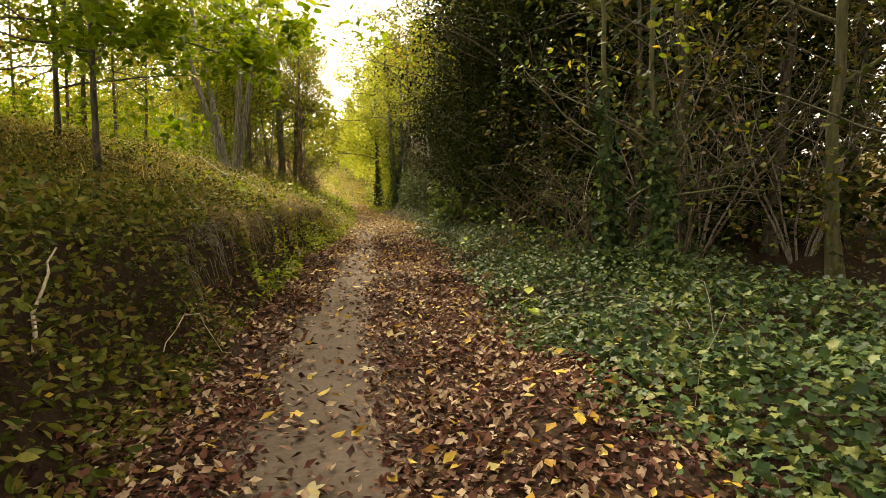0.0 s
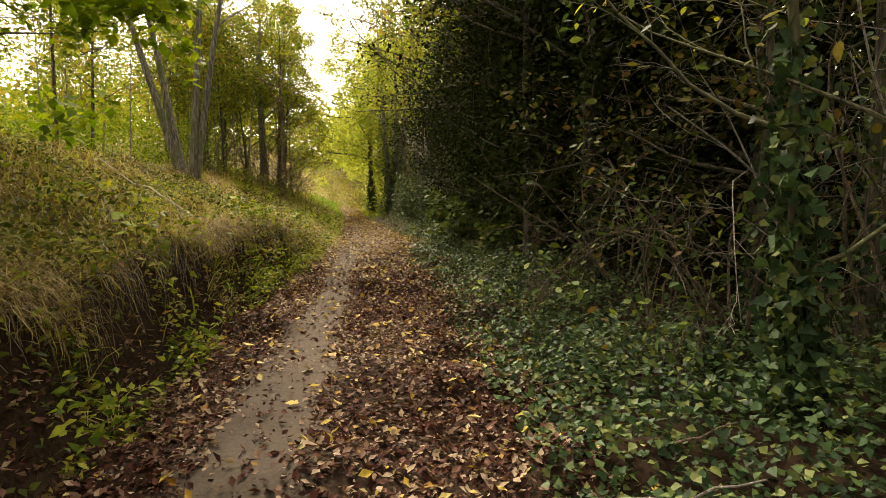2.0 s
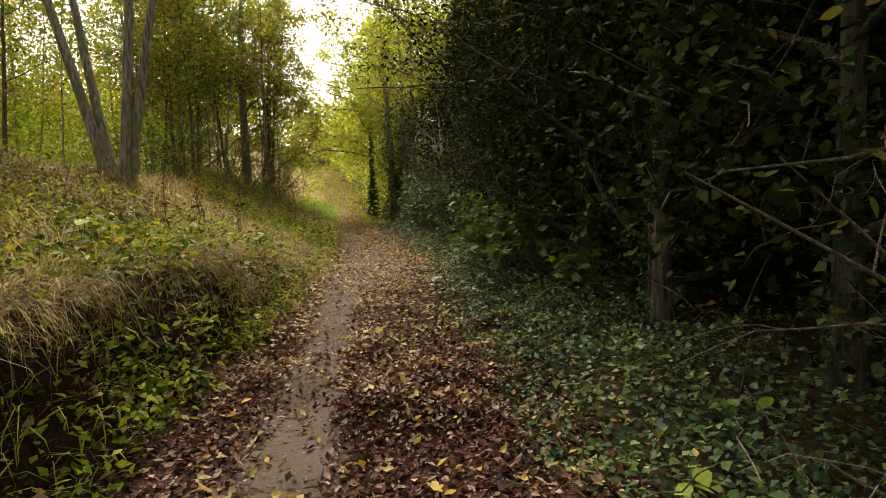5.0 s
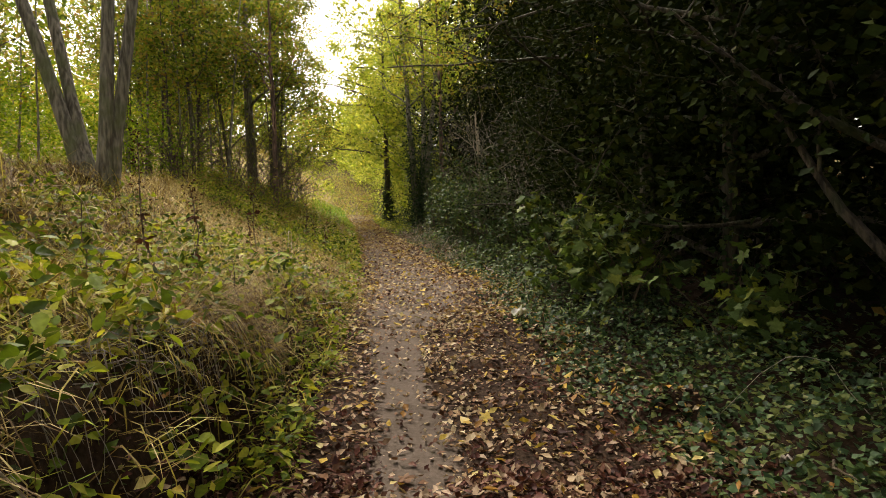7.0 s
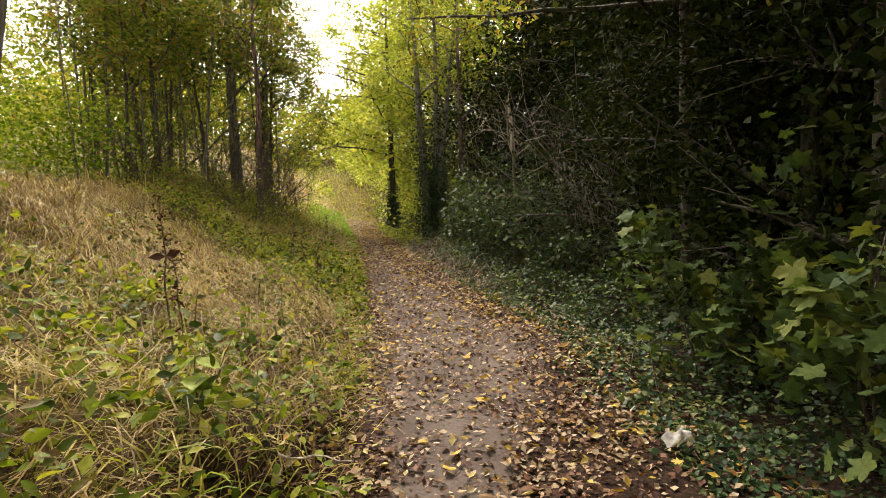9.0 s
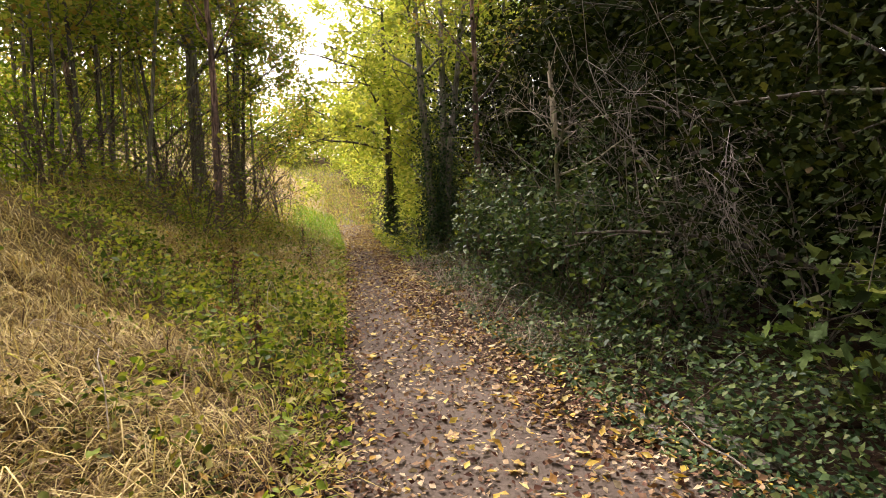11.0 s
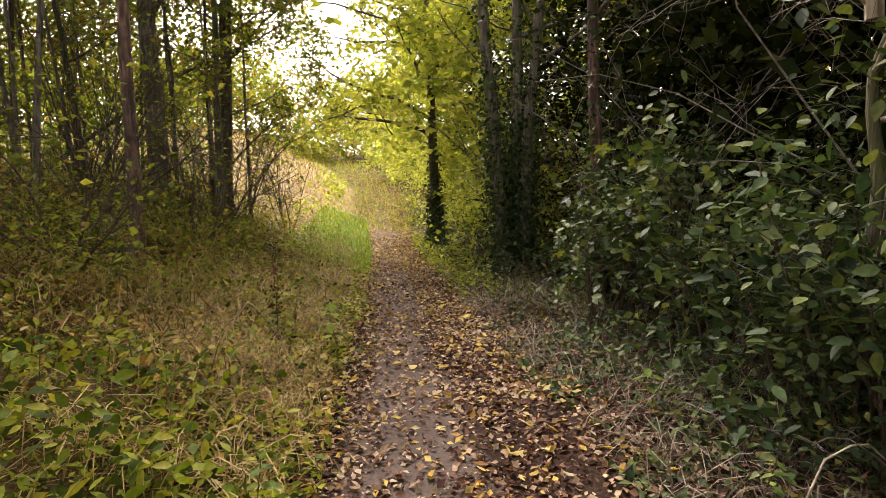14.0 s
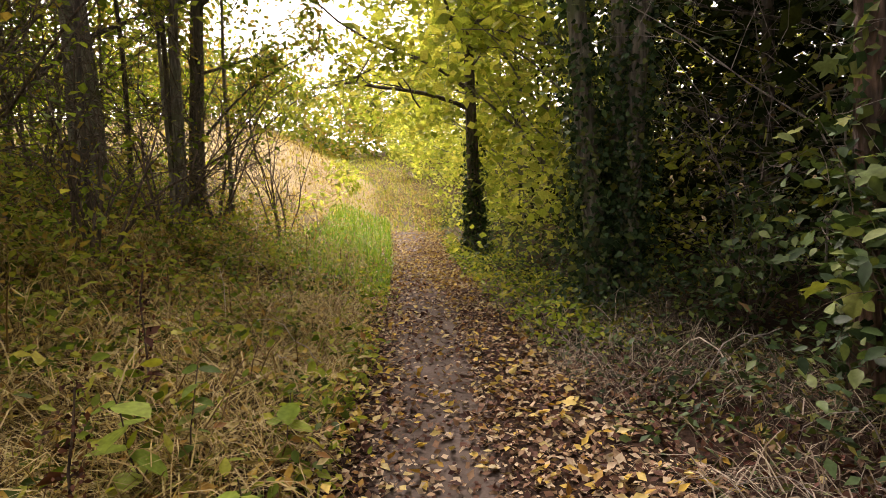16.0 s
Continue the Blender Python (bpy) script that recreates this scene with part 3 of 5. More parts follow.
# ---- trees beside the path ----
def build_right_thicket():
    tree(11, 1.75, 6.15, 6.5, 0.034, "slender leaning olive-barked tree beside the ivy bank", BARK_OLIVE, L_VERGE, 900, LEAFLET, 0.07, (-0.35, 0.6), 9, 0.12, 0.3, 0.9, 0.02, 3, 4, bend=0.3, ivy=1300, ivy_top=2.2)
    tree(12, 2.15, 5.75, 6.0, 0.032, "thin crooked tree with ivy beside the path", BARK_OLIVE, L_WOOD, 700, LEAFLET, 0.09, (-0.5, 0.2), 10, 0.12, 0.28, 0.9, 0.02, 3, 4, ivy=1100, ivy_top=2.0, bend=0.16)
    tree(13, 3.95, 5.95, 7.5, 0.07, "curving olive-barked tree in the thicket", BARK_OLIVE, L_THORN, 2500, LEAFLET, 0.08, (-0.55, 0.0), 9, 0.2, 0.3, 0.9, 0.02, 3, 4, bend=0.4)
    k = 0
    for x, y, h, r in ((2.9, 7.3, 6, 0.07), (4.6, 8.4, 7, 0.09), (5.6, 6.6, 7, 0.08), (3.3, 9.6, 7, 0.08), (6.6, 9.8, 8, 0.1), (5.0, 11.5, 8, 0.1), (7.8, 7.6, 8, 0.09), (3.4, 4.4, 6, 0.03), (5.0, 3.4, 7, 0.045), (6.2, 4.6, 8, 0.06), (2.6, 8.3, 6, 0.05)):
        k += 1
        tree(40 + k, x, y, h, r, "dark crooked hawthorn in the thicket", BARK_DARK, L_THORN, 2600 if y < 8.5 else 3600, LEAFLET if y < 8.5 else SCRAP, 0.08, (0.3 * (k % 3 - 1), 0.1), 10, 0.08, 0.36, 1.0, 0.03, 3, 4, ivy=500 if k % 2 else 0, group="thicket trees", bend=0.2)
    # The tree at (1.6, 21.6) is added to shade the ivy below it.
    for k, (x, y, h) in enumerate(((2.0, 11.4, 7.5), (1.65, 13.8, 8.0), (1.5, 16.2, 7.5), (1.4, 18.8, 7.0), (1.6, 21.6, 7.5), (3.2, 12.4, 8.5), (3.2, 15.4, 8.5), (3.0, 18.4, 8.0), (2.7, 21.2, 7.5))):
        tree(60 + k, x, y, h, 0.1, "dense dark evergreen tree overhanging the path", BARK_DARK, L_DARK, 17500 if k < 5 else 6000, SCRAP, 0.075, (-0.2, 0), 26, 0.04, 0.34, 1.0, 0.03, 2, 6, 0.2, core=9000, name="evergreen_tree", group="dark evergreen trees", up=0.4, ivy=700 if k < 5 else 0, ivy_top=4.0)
    tree(80, 0.9, 20.3, 8.5, 0.12, "dark-twigged tree with long leafy boughs over the path", BARK_DARK, L_WOOD, 8500, OVAL, 0.09, (-0.3, 0), 20, 0.38, 0.62, 1.3, 0.02, 3, 4, 0.08, toward=(-0.9, -0.3), up=0.2)
    tree(82, 1.0, 17.3, 7.0, 0.1, "dark tree with level boughs reaching over the path", BARK_DARK, L_NETTLE, 3800, OVAL, 0.08, (-0.3, 0), 14, 0.5, 0.62, 1.4, 0.01, 3, 4, 0.08, toward=(-1.0, 0.1), up=0.12)
    tree(81, 1.4, 13.0, 7.0, 0.09, "dark-twigged tree with long leafy boughs over the path", BARK_DARK, L_WOOD, 4200, LEAFLET, 0.09, (-0.2, 0), 16, 0.52, 0.5, 1.2, 0.02, 3, 4, 0.08, toward=(-0.9, 0.3), up=0.3)


def build_left_wood():
    tree(101, -6.5, 18.7, 10, 0.105, "tall twin-stemmed grey tree on the grassy bank", BARK_GREY, L_WOOD, 3400, SCRAP, 0.13, (0.0, 0.0), 6, 0.4, 0.26, 0.8, stems=((-1.9, 0.1, 1.0), (-1.5, 0.6, 0.9), (0.45, 0.1, 1.0), (0.85, 0.5, 0.9)), foot=0.11)
    tree(102, -6.7, 28.5, 8, 0.085, "tree with peeling reddish bark beside the undergrowth", BARK_RED, L_WOOD, 4500, OVAL, 0.11, (-0.1, 0.1), 11, 0.4, 0.28, 0.8, bend=0.12)
    tree(103, -8.7, 32.7, 10, 0.2, "stout grey-barked tree at the wood edge", BARK_GREY, L_WOOD, 6500, OVAL, 0.11, (-0.1, 0), 12, 0.3, 0.28, 0.8, bend=0.1)
    tree(104, -8.75, 35.4, 10, 0.14, "dark leaning tree at the wood edge", BARK_DARK, L_WOOD, 8500, OVAL, 0.11, (0.3, 0), 14, 0.3, 0.26, 1.0, sag=0.05, levels=3, kids=4, bend=0.12)
    tree(105, -8.0, 33.6, 9, 0.09, "slim straight tree at the wood edge", BARK_GREY, L_WOOD, 6500, OVAL, 0.11, (0.1, 0), 12, 0.35, 0.25, 0.8)
    tree(106, -8.2, 34.4, 8, 0.07, "slim tree with drooping twigs at the wood edge", BARK_DARK, L_WOOD, 8000, OVAL, 0.11, (0.3, 0), 14, 0.1, 0.3, 1.0, sag=0.08, levels=3, kids=4)
    tree(107, -11.1, 31.6, 9, 0.1, "pale leaning tree in the wood", BARK_RED, L_WOOD, 6500, OVAL, 0.11, (-0.5, 0), 11, 0.3, 0.28, 0.8)
    rng = np.random.RandomState(5)
    for k in range(47):
        y = rng.uniform(24, 40) if k % 4 else rng.uniform(17, 30)
        d = rng.uniform(3.6, 8.5) if k % 3 else rng.uniform(6, 16)
        x = float(edge_l(y)) - d - (3.0 if y < 26 else 0)
        if y > 33:
            x -= 1.2
        if y < 22 and x > -10.0 or y < 29 and x > -8.6:
            continue
        tree(120 + k, x, y, rng.uniform(6, 11), rng.uniform(0.022, 0.06), "slender young tree in the sunlit wood", (BARK_GREY, BARK_DARK, BARK_GREY)[k % 3], L_WOOD, 1300, SCRAP, 0.14, (rng.normal(0, 0.35), rng.normal(0, 0.2)), 10, 0.3 if y < 38 else 0.15, 0.22, 0.8, group="wood edge saplings", sigma=0.2, bend=0.12)
    for k, (x, y, r) in enumerate(((-8.9, 33.3, 0.04), (-8.35, 34.0, 0.05), (-8.1, 35.3, 0.04), (-9.4, 34.6, 0.045), (-7.9, 33.2, 0.03), (-10.1, 31.0, 0.05), (-9.2, 30.0, 0.035), (-7.6, 31.2, 0.03))):
        tree(270 + k, x, y, 8.5, r, "slim bare-stemmed young tree at the wood edge", (BARK_GREY, BARK_DARK)[k % 2], L_WOOD, 1500, SCRAP, 0.12, (0.15 * (k % 3 - 1), 0.1), 9, 0.4, 0.24, 0.8, group="wood edge saplings", sigma=0.16, bend=0.18)
    maple = "young maple with bright green leaves over the bank"
    tree(180, -3.9, 6.8, 5.6, 0.04, maple, BARK_DARK, L_GREEN, 11500, LEAFLET, 0.13, (0.1, -0.1), 20, 0.18, 0.42, 1.3, 0.015, 3, 4, 0.1, toward=(0.9, 0.2), up=0.2, group="maples on the bank", tilt=25)
    tree(181, -5.6, 8.8, 5.0, 0.045, maple, BARK_DARK, L_GREEN, 8000, OVAL, 0.14, (0.2, 0), 16, 0.15, 0.55, 1.2, 0.015, 3, 4, 0.12, up=0.2, group="maples on the bank", tilt=25)
    tree(182, -3.3, 3.4, 5.5, 0.06, maple, BARK_DARK, L_GREEN, 3600, IVY5, 0.15, (0.3, 0.4), 12, 0.25, 0.6, 1.3, 0.02, 3, 4, 0.1, toward=(0.9, 0.7), up=0.25, group="maples on the bank", tilt=25)
    for k, (x, y) in enumerate(((-7.2, 6.2), (-8.5, 10.5), (-9.5, 7.5), (-6.8, 11.5), (-11, 13), (-12, 17), (-9.6, 15.5))):
        tree(184 + k, x, y, 7.5, 0.045, "green tree standing on the bank", BARK_DARK, L_GREEN if k < 4 else L_WOOD, 5200, SCRAP, 0.16, (0.1, 0), 12, 0.1 if k < 3 else 0.3, 0.42, 1.1, 0.01, 3, 4, 0.14, up=0.3, group="bank trees")


def build_far_right():
    snag = tree(201, -0.5, 25.75, 3.0, 0.07, "snapped dead tree with pale bare limbs", BARK_OLIVE, None, 0, limb_bark=DEADWOOD, bend=0.25, lean=(-0.3, 0), limbs=9, limb_from=0.62, limb_len=0.75, outward=1.0, sag=0.03, levels=3, ivy=300, ivy_top=1.0)
    rng = np.random.RandomState(202)
    top = np.array([(-0.10, 0.0, 2.45), (-0.13, 0.0, 2.8), (-0.15, 0.01, 3.1), (-0.19, 0.0, 3.4), (-0.2, 0.01, 3.6)])
    v, f = tube(top + rng.normal(0, 0.008, top.shape), (0.05, 0.048, 0.04, 0.026, 0.004), 7)
    part("broken_top", mesh_of("broken_top", v, f, DEADWOOD), snag, "pale splintered top of the dead trunk")
    tree(202, -1.5, 29.0, 9, 0.085, "tall reddish tree with ivy on its trunk", BARK_RED, L_WOOD, 4500, OVAL, 0.1, (-0.15, 0), 10, 0.35, 0.28, 0.8, ivy=900, ivy_top=3.5, ivy_swell=0.06)
    tree(203, -2.3, 32.1, 10, 0.13, "cluster of grey stems wrapped in ivy", BARK_GREY, L_BRIGHT, 6000, OVAL, 0.11, (-0.1, 0), 9, 0.4, 0.3, 0.8, ivy=8000, ivy_top=4.6, stems=((-0.55, 0, 1.0), (0.1, 0.2, 0.95), (0.35, -0.1, 0.85)), ivy_swell=0.22, bend=0.1)
    tree(204, -4.15, 38.5, 10, 0.16, "yellow-green tree with ivy on its lower trunk", BARK_DARK, L_BRIGHT, 7500, OVAL, 0.17, (-0.1, 0), 20, 0.12, 0.45, 1.2, 0.01, 3, 4, 0.14, ivy=2200, ivy_top=2.6, toward=(-0.9, -0.3), ivy_swell=0.12, up=0.3)
    for k, (x, y, h, n) in enumerate(((-2.0, 37.0, 9, 5500), (-1.6, 41.5, 11, 7000), (-3.0, 44.5, 10, 6500), (-3.6, 50.5, 9, 7000), (-5.4, 58.0, 8, 7000), (-0.5, 52.0, 12, 6000), (-9.0, 67.0, 6, 6000), (0.4, 35.6, 10, 6000))):
        tree(210 + k, x, y, h, 0.1, "yellow-green autumn tree beside the path", BARK_GREY, L_BRIGHT, n, SCRAP, 0.22, (-0.15, 0), 18, 0.05, 0.38, 1.1, 0.01, 3, 4, 0.2, group="yellow-green trees", toward=(-0.7, 0), up=0.35)
    # The first five get dense dark crowns, added to shut out sky light.
    for k, (x, y, h) in enumerate(((1.9, 24.3, 8), (2.6, 27.3, 9), (4.0, 25.5, 10), (5.6, 26.4, 10), (5.7, 28.6, 10), (1.0, 30.0, 9), (2.0, 32.0, 10), (4.2, 30.5, 10), (-0.4, 33.0, 9), (6.2, 32.2, 10))):
        tree(230 + k, x, y, h, 0.09, "dark twiggy tree in the thicket", BARK_DARK, L_DARK if k < 5 else L_THORN, 6000 if k < 5 else 1100, SCRAP, 0.1, (-0.2, 0), 12, 0.05, 0.38, 1.0, 0.04, 3, 4, 0.16, core=4000 if k < 5 else 200, group="thicket trees", ivy=500, bend=0.2)


build_right_thicket()
build_left_wood()
build_far_right()

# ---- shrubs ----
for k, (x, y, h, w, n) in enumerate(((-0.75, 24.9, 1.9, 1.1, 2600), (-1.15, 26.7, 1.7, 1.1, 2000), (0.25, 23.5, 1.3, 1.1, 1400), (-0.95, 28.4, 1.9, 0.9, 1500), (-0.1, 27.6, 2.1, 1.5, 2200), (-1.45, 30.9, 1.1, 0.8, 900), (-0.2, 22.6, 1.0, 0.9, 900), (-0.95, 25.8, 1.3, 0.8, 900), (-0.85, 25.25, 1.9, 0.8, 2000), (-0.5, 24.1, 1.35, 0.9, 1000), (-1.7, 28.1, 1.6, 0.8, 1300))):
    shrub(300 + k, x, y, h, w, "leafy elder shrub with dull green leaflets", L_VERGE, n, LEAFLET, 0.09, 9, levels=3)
for k, (x, y, h, w, n) in enumerate(((0.4, 16.4, 1.25, 1.0, 520), (0.15, 18.2, 1.3, 1.0, 520), (0.95, 14.9, 0.9, 0.8, 180), (0.55, 20.4, 1.0, 0.8, 260), (-1.45, 28.25, 1.5, 0.6, 130), (-1.0, 29.3, 1.8, 0.7, 180))):
    shrub(320 + k, x, y, h, w, "sycamore sapling with broad lobed leaves", L_SHRUB, n, LOBED, 0.13, 6)
for k, (x, y, h, w, n) in enumerate(((0.72, 8.75, 1.0, 0.5, 110), (1.9, 8.4, 1.4, 0.9, 160), (1.45, 6.9, 0.9, 0.7, 110))):
    shrub(330 + k, x, y, h, w, "young elder with dull green ovate leaves", L_SHRUB, n, LEAFLET, 0.085, 5)
for k, (x, y, h) in enumerate(((2.6, 6.6, 2.6), (3.2, 7.6, 3.0), (2.2, 7.6, 2.2), (4.2, 7.0, 3.2), (1.9, 9.6, 2.0))):
    shrub(350 + k, x, y, h, 2.2, "tangled thorn shrub with bare brown twigs", L_THORN, 300, LEAFLET, 0.07, 8, TWIG if k % 2 else TWIG_BROWN, levels=4, kids=4, radius=0.016, sag=0.06, name="thorn_shrub")
for k, (x, y, h) in enumerate(((-6.9, 30.2, 2.4), (-7.6, 29.3, 2.6), (-8.6, 30.5, 3.0), (-7.4, 32.2, 2.8), (-8.0, 34.6, 3.2), (-7.5, 36.0, 3.0), (-9.6, 33.0, 3.2), (-9.8, 29.0, 2.8), (-6.6, 27.2, 1.7), (-8.9, 26.8, 2.2))):
    shrub(360 + k, x, y, h, 2.2, "brown twiggy thorn shrub at the wood edge", L_WOOD, 260, SCRAP, 0.09, 10, TWIG_BROWN, levels=3, kids=6, radius=0.016, sag=0.06, name="thorn_shrub")
for k, (x, y, h) in enumerate(((0.6, 24.8, 4.6), (1.0, 26.2, 5.0), (0.1, 28.8, 4.6), (0.7, 23.2, 4.0), (-0.7, 30.4, 4.2), (1.2, 22.2, 3.6), (-0.6, 32.6, 4.0), (0.6, 31.6, 4.8))):
    shrub(340 + k, x, y, h, 3.2, "leafless dead shrub of tangled pale twigs", None, 0, stems=10, bark=TWIG, levels=4, kids=4, radius=0.0115, sag=0.09)
for k, (x, y, h) in enumerate(((-1.95, 29.4, 0.7), (-1.7, 27.6, 0.6), (-2.35, 30.8, 0.7), (-1.1, 25.4, 0.6), (-0.6, 22.9, 0.6), (-2.9, 32.0, 0.6))):
    shrub(380 + k, x, y, h, 1.6, "low tangle of dead bramble twigs on the verge", L_NETTLE, 260, OVAL, 0.05, 9, TWIG if k % 2 else TWIG_BROWN, levels=3, kids=5, radius=0.006, sag=0.12, name="dead_bramble")


# ---- ground cover ----
def on_land(x, y, h):
    return np.stack([x, y, height(x, y) + h], 1)


def strip_keep(x, y):
    """How readily leaves lie at a place: few on the trodden strip."""
    off = np.abs(x - np.interp(y, YS, STRIP)) / (np.interp(y, YS, HALF) * (0.7 + 0.7 * ripple(x, y, 0.5, 16)))
    return np.clip(0.14 + 0.3 * smooth((y - 10) / 8) + 0.9 * smooth((off - 0.75) / 0.6), 0, 1) * (0.5 + 0.5 * smooth(2.4 * ripple(x, y, 0.45, 17) - 0.3))


def laid(x, y):
    """Where the dry grass of the bank lies flattened in a thick mat."""
    return smooth((20.9 + 0.9 * (edge_l(y) - x) - y + 0.9 * (ripple(x, y, 0.8, 71) - 0.5)) / 0.5) * smooth((y - 17.3) / 2) * smooth((edge_l(y) - x - 0.2) / 0.4)


def clumps(rng, centres, each, sigma):
    c = np.repeat(centres, each, axis=0)
    return c + rng.normal(0, 1, c.shape) * sigma


def build_cover():
    rng = np.random.RandomState(77)
    # ivy carpet
    p = np.concatenate([spots(rng, 17000, 7, 21, lambda y: edge_r(y) - 0.1, lambda y: edge_r(y) + 1.7), spots(rng, 17000, 1.0, 8, lambda y: edge_r(y) - 0.1, lambda y: edge_r(y) + 2.6, lambda x, y: smooth((x - edge_r(y) + 0.12 + 0.5 * (ripple(x, y, 0.6, 21) - 0.5)) / 0.5)), spots(rng, 35000, 1.0, 24, lambda y: edge_r(y) - 0.4, lambda y: edge_r(y) + 3.2, lambda x, y: np.clip(1.3 - (0.35 + 0.35 * smooth((y - 15) / 3)) * (x - edge_r(y)), 0.1, 1) * smooth((x - edge_r(y) + 0.12 + 0.25 * smooth((y - 9) / 3) + 0.5 * (ripple(x, y, 0.6, 21) - 0.5)) / 0.5))])
    e = p[:, 0] - edge_r(p[:, 1])
    p[:, 2] += rng.random_sample(len(p)) * (0.04 + 0.34 * smooth(e / 0.9) * (0.25 + ripple(p[:, 0], p[:, 1], 0.6, 11)))
    stuff("ivy_carpet", "carpet of dark green ivy beside the footpath", "ivy", joined([scatter(IVY_LEAF if near else IVY4, p[(p[:, 1] < 4.4) == near], rng.uniform(0.028, 0.066, ((p[:, 1] < 4.4) == near).sum()), rng, 28) for near in (True, False)]), L_IVY)
    # brambles and nettles on the left bank
    p = np.concatenate([spots(rng, 24000, 0.0, 8, lambda y: edge_l(y) - 2.6, lambda y: edge_l(y) + 0.05, lambda x, y: 1 - 0.6 * smooth((y - 4.5) / 2)), spots(rng, 40000, 0.0, 15, lambda y: edge_l(y) - 5.0, lambda y: edge_l(y) + 0.1, lambda x, y: np.clip(1.25 - 0.25 * (edge_l(y) - x), 0.12, 1) * (1 - 0.7 * smooth((y - 5.5) / 3.5)))])
    p = np.concatenate([p, spots(rng, 12000, 8, 20, lambda y: edge_l(y) - 3.2, lambda y: edge_l(y) + 0.05, lambda x, y: smooth(5 * ripple(x, y, 0.75, 35) - 2.7))])
    d = edge_l(p[:, 1]) - p[:, 0]
    bare = (d > 0.08) & (d < 0.42) & (p[:, 1] > 5) & (rng.random_sample(len(p)) < 0.35)
    p, d = p[~bare], d[~bare]
    p[:, 2] += rng.random_sample(len(p)) * (0.03 + 0.42 * smooth(d / 0.5) * (0.2 + ripple(p[:, 0], p[:, 1], 0.55, 12)))
    stuff("bramble_cover", "dark brambles and nettles covering the bank", "brambles", joined([scatter(LEAFLET if near else OVAL, p[(p[:, 1] < 3.6) == near], rng.uniform(0.03, 0.075, ((p[:, 1] < 3.6) == near).sum()), rng, 36) for near in (True, False)]), L_NETTLE)
    # low weeds past the steep bank
    p = spots(rng, 27000, 8.5, 36, lambda y: edge_l(y) - 5, lambda y: edge_l(y) + 0.1, lambda x, y: np.clip(1.2 - 0.2 * (edge_l(y) - x), 0.15, 1) * (0.08 + 0.92 * smooth(3.0 * ripple(x, y, 0.8, 13) - 1.0 + 0.5 * smooth((y - 17) / 3))) * (0.3 + 0.7 * smooth((y - 19) / 2.5)) * (1 - 0.88 * laid(x, y)))
    p[:, 2] += rng.random_sample(len(p)) * 0.4 * ripple(p[:, 0], p[:, 1], 0.5, 14)
    stuff("weeds", "low green weeds among the grass", "weeds", scatter(OVAL, p, 0.03 + 0.085 * rng.random_sample(len(p)) ** 1.6, rng, 36), L_WEED)
    p = spots(rng, 26000, 20.6, 31, lambda y: edge_l(y) - 3.8, lambda y: edge_l(y) + 0.05, lambda x, y: smooth(3.4 * ripple(x, y, 0.7, 31) - 1.0) * np.clip(1.2 - 0.25 * (edge_l(y) - x), 0.2, 1) * (1 - 0.85 * smooth((y - 24.3) / 1.6)) * (1 - laid(x, y)))
    p[:, 2] += rng.random_sample(len(p)) * 0.65 * ripple(p[:, 0], p[:, 1], 0.45, 32)
    stuff("nettle_patch", "lush patch of young green nettles", "nettles", scatter(LEAFLET, p, 0.03 + 0.065 * rng.random_sample(len(p)) ** 1.6, rng, 42), L_LUSH)
    c = spots(rng, 620, 8.5, 33, lambda y: edge_l(y) - 3.6, lambda y: edge_l(y) - 0.02, lambda x, y: np.clip(1.15 - 0.2 * (edge_l(y) - x), 0.3, 1) * (1 - 0.7 * laid(x, y)))
    p = clumps(rng, c + (0, 0, 0.14), 34, (0.13, 0.13, 0.07))
    p[:, 2] = np.maximum(p[:, 2], height(p[:, 0], p[:, 1]) + 0.01)
    stuff("bank_herbs", "leafy herbs and brambles growing through the grass", "plants", scatter(LEAFLET, p, 0.035 + 0.06 * rng.random_sample(len(p)) ** 1.5, rng, 34), L_LUSH)
    p = spots(rng, 4500, 30.5, 41, lambda y: edge_r(y) - 0.02, lambda y: edge_r(y) + 1.1)
    p[:, 2] += rng.random_sample(len(p)) * 0.4 * ripple(p[:, 0], p[:, 1], 0.5, 36)
    stuff("fresh_verge_plants", "fresh green plants at the foot of the ivy trees", "plants", scatter(LEAFLET, p, rng.uniform(0.05, 0.1, len(p)), rng, 30), L_WEED)
    # verge on the right, farther on
    p = np.concatenate([spots(rng, 12000, 21, 48, lambda y: edge_r(y) - 0.05, lambda y: edge_r(y) + 2.6), spots(rng, 7000, 20, 28, lambda y: edge_r(y) - 0.15, lambda y: edge_r(y) + 1.5, lambda x, y: smooth(3 * ripple(x, y, 0.7, 61) - 0.7) * (1 - 0.7 * smooth((x - edge_r(y) - 0.6) / 0.4) * (y < 24)))])
    e = p[:, 0] - edge_r(p[:, 1])
    p[:, 2] += rng.random_sample(len(p)) * (0.15 + 0.5 * ripple(p[:, 0], p[:, 1], 0.7, 61) + 0.35 * smooth((p[:, 1] - 33) / 3)) * smooth(e / 0.7) + 0.02
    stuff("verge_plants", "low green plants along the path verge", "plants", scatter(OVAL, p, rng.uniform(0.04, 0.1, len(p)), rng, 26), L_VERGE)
    # grass
    p = spots(rng, 42000, 8, 44, lambda y: edge_l(y) - 7, lambda y: edge_l(y) + 0.05, lambda x, y: np.clip(1.1 - 0.14 * (edge_l(y) - x), 0.2, 1) * smooth((y - 7.5) / 3) * (0.25 + 0.75 * smooth(2.4 * ripple(x, y, 0.8, 22) - 0.7)) * (1 - 0.6 * laid(x, y)) * (1 - 0.45 * smooth((y - 20) / 2)))
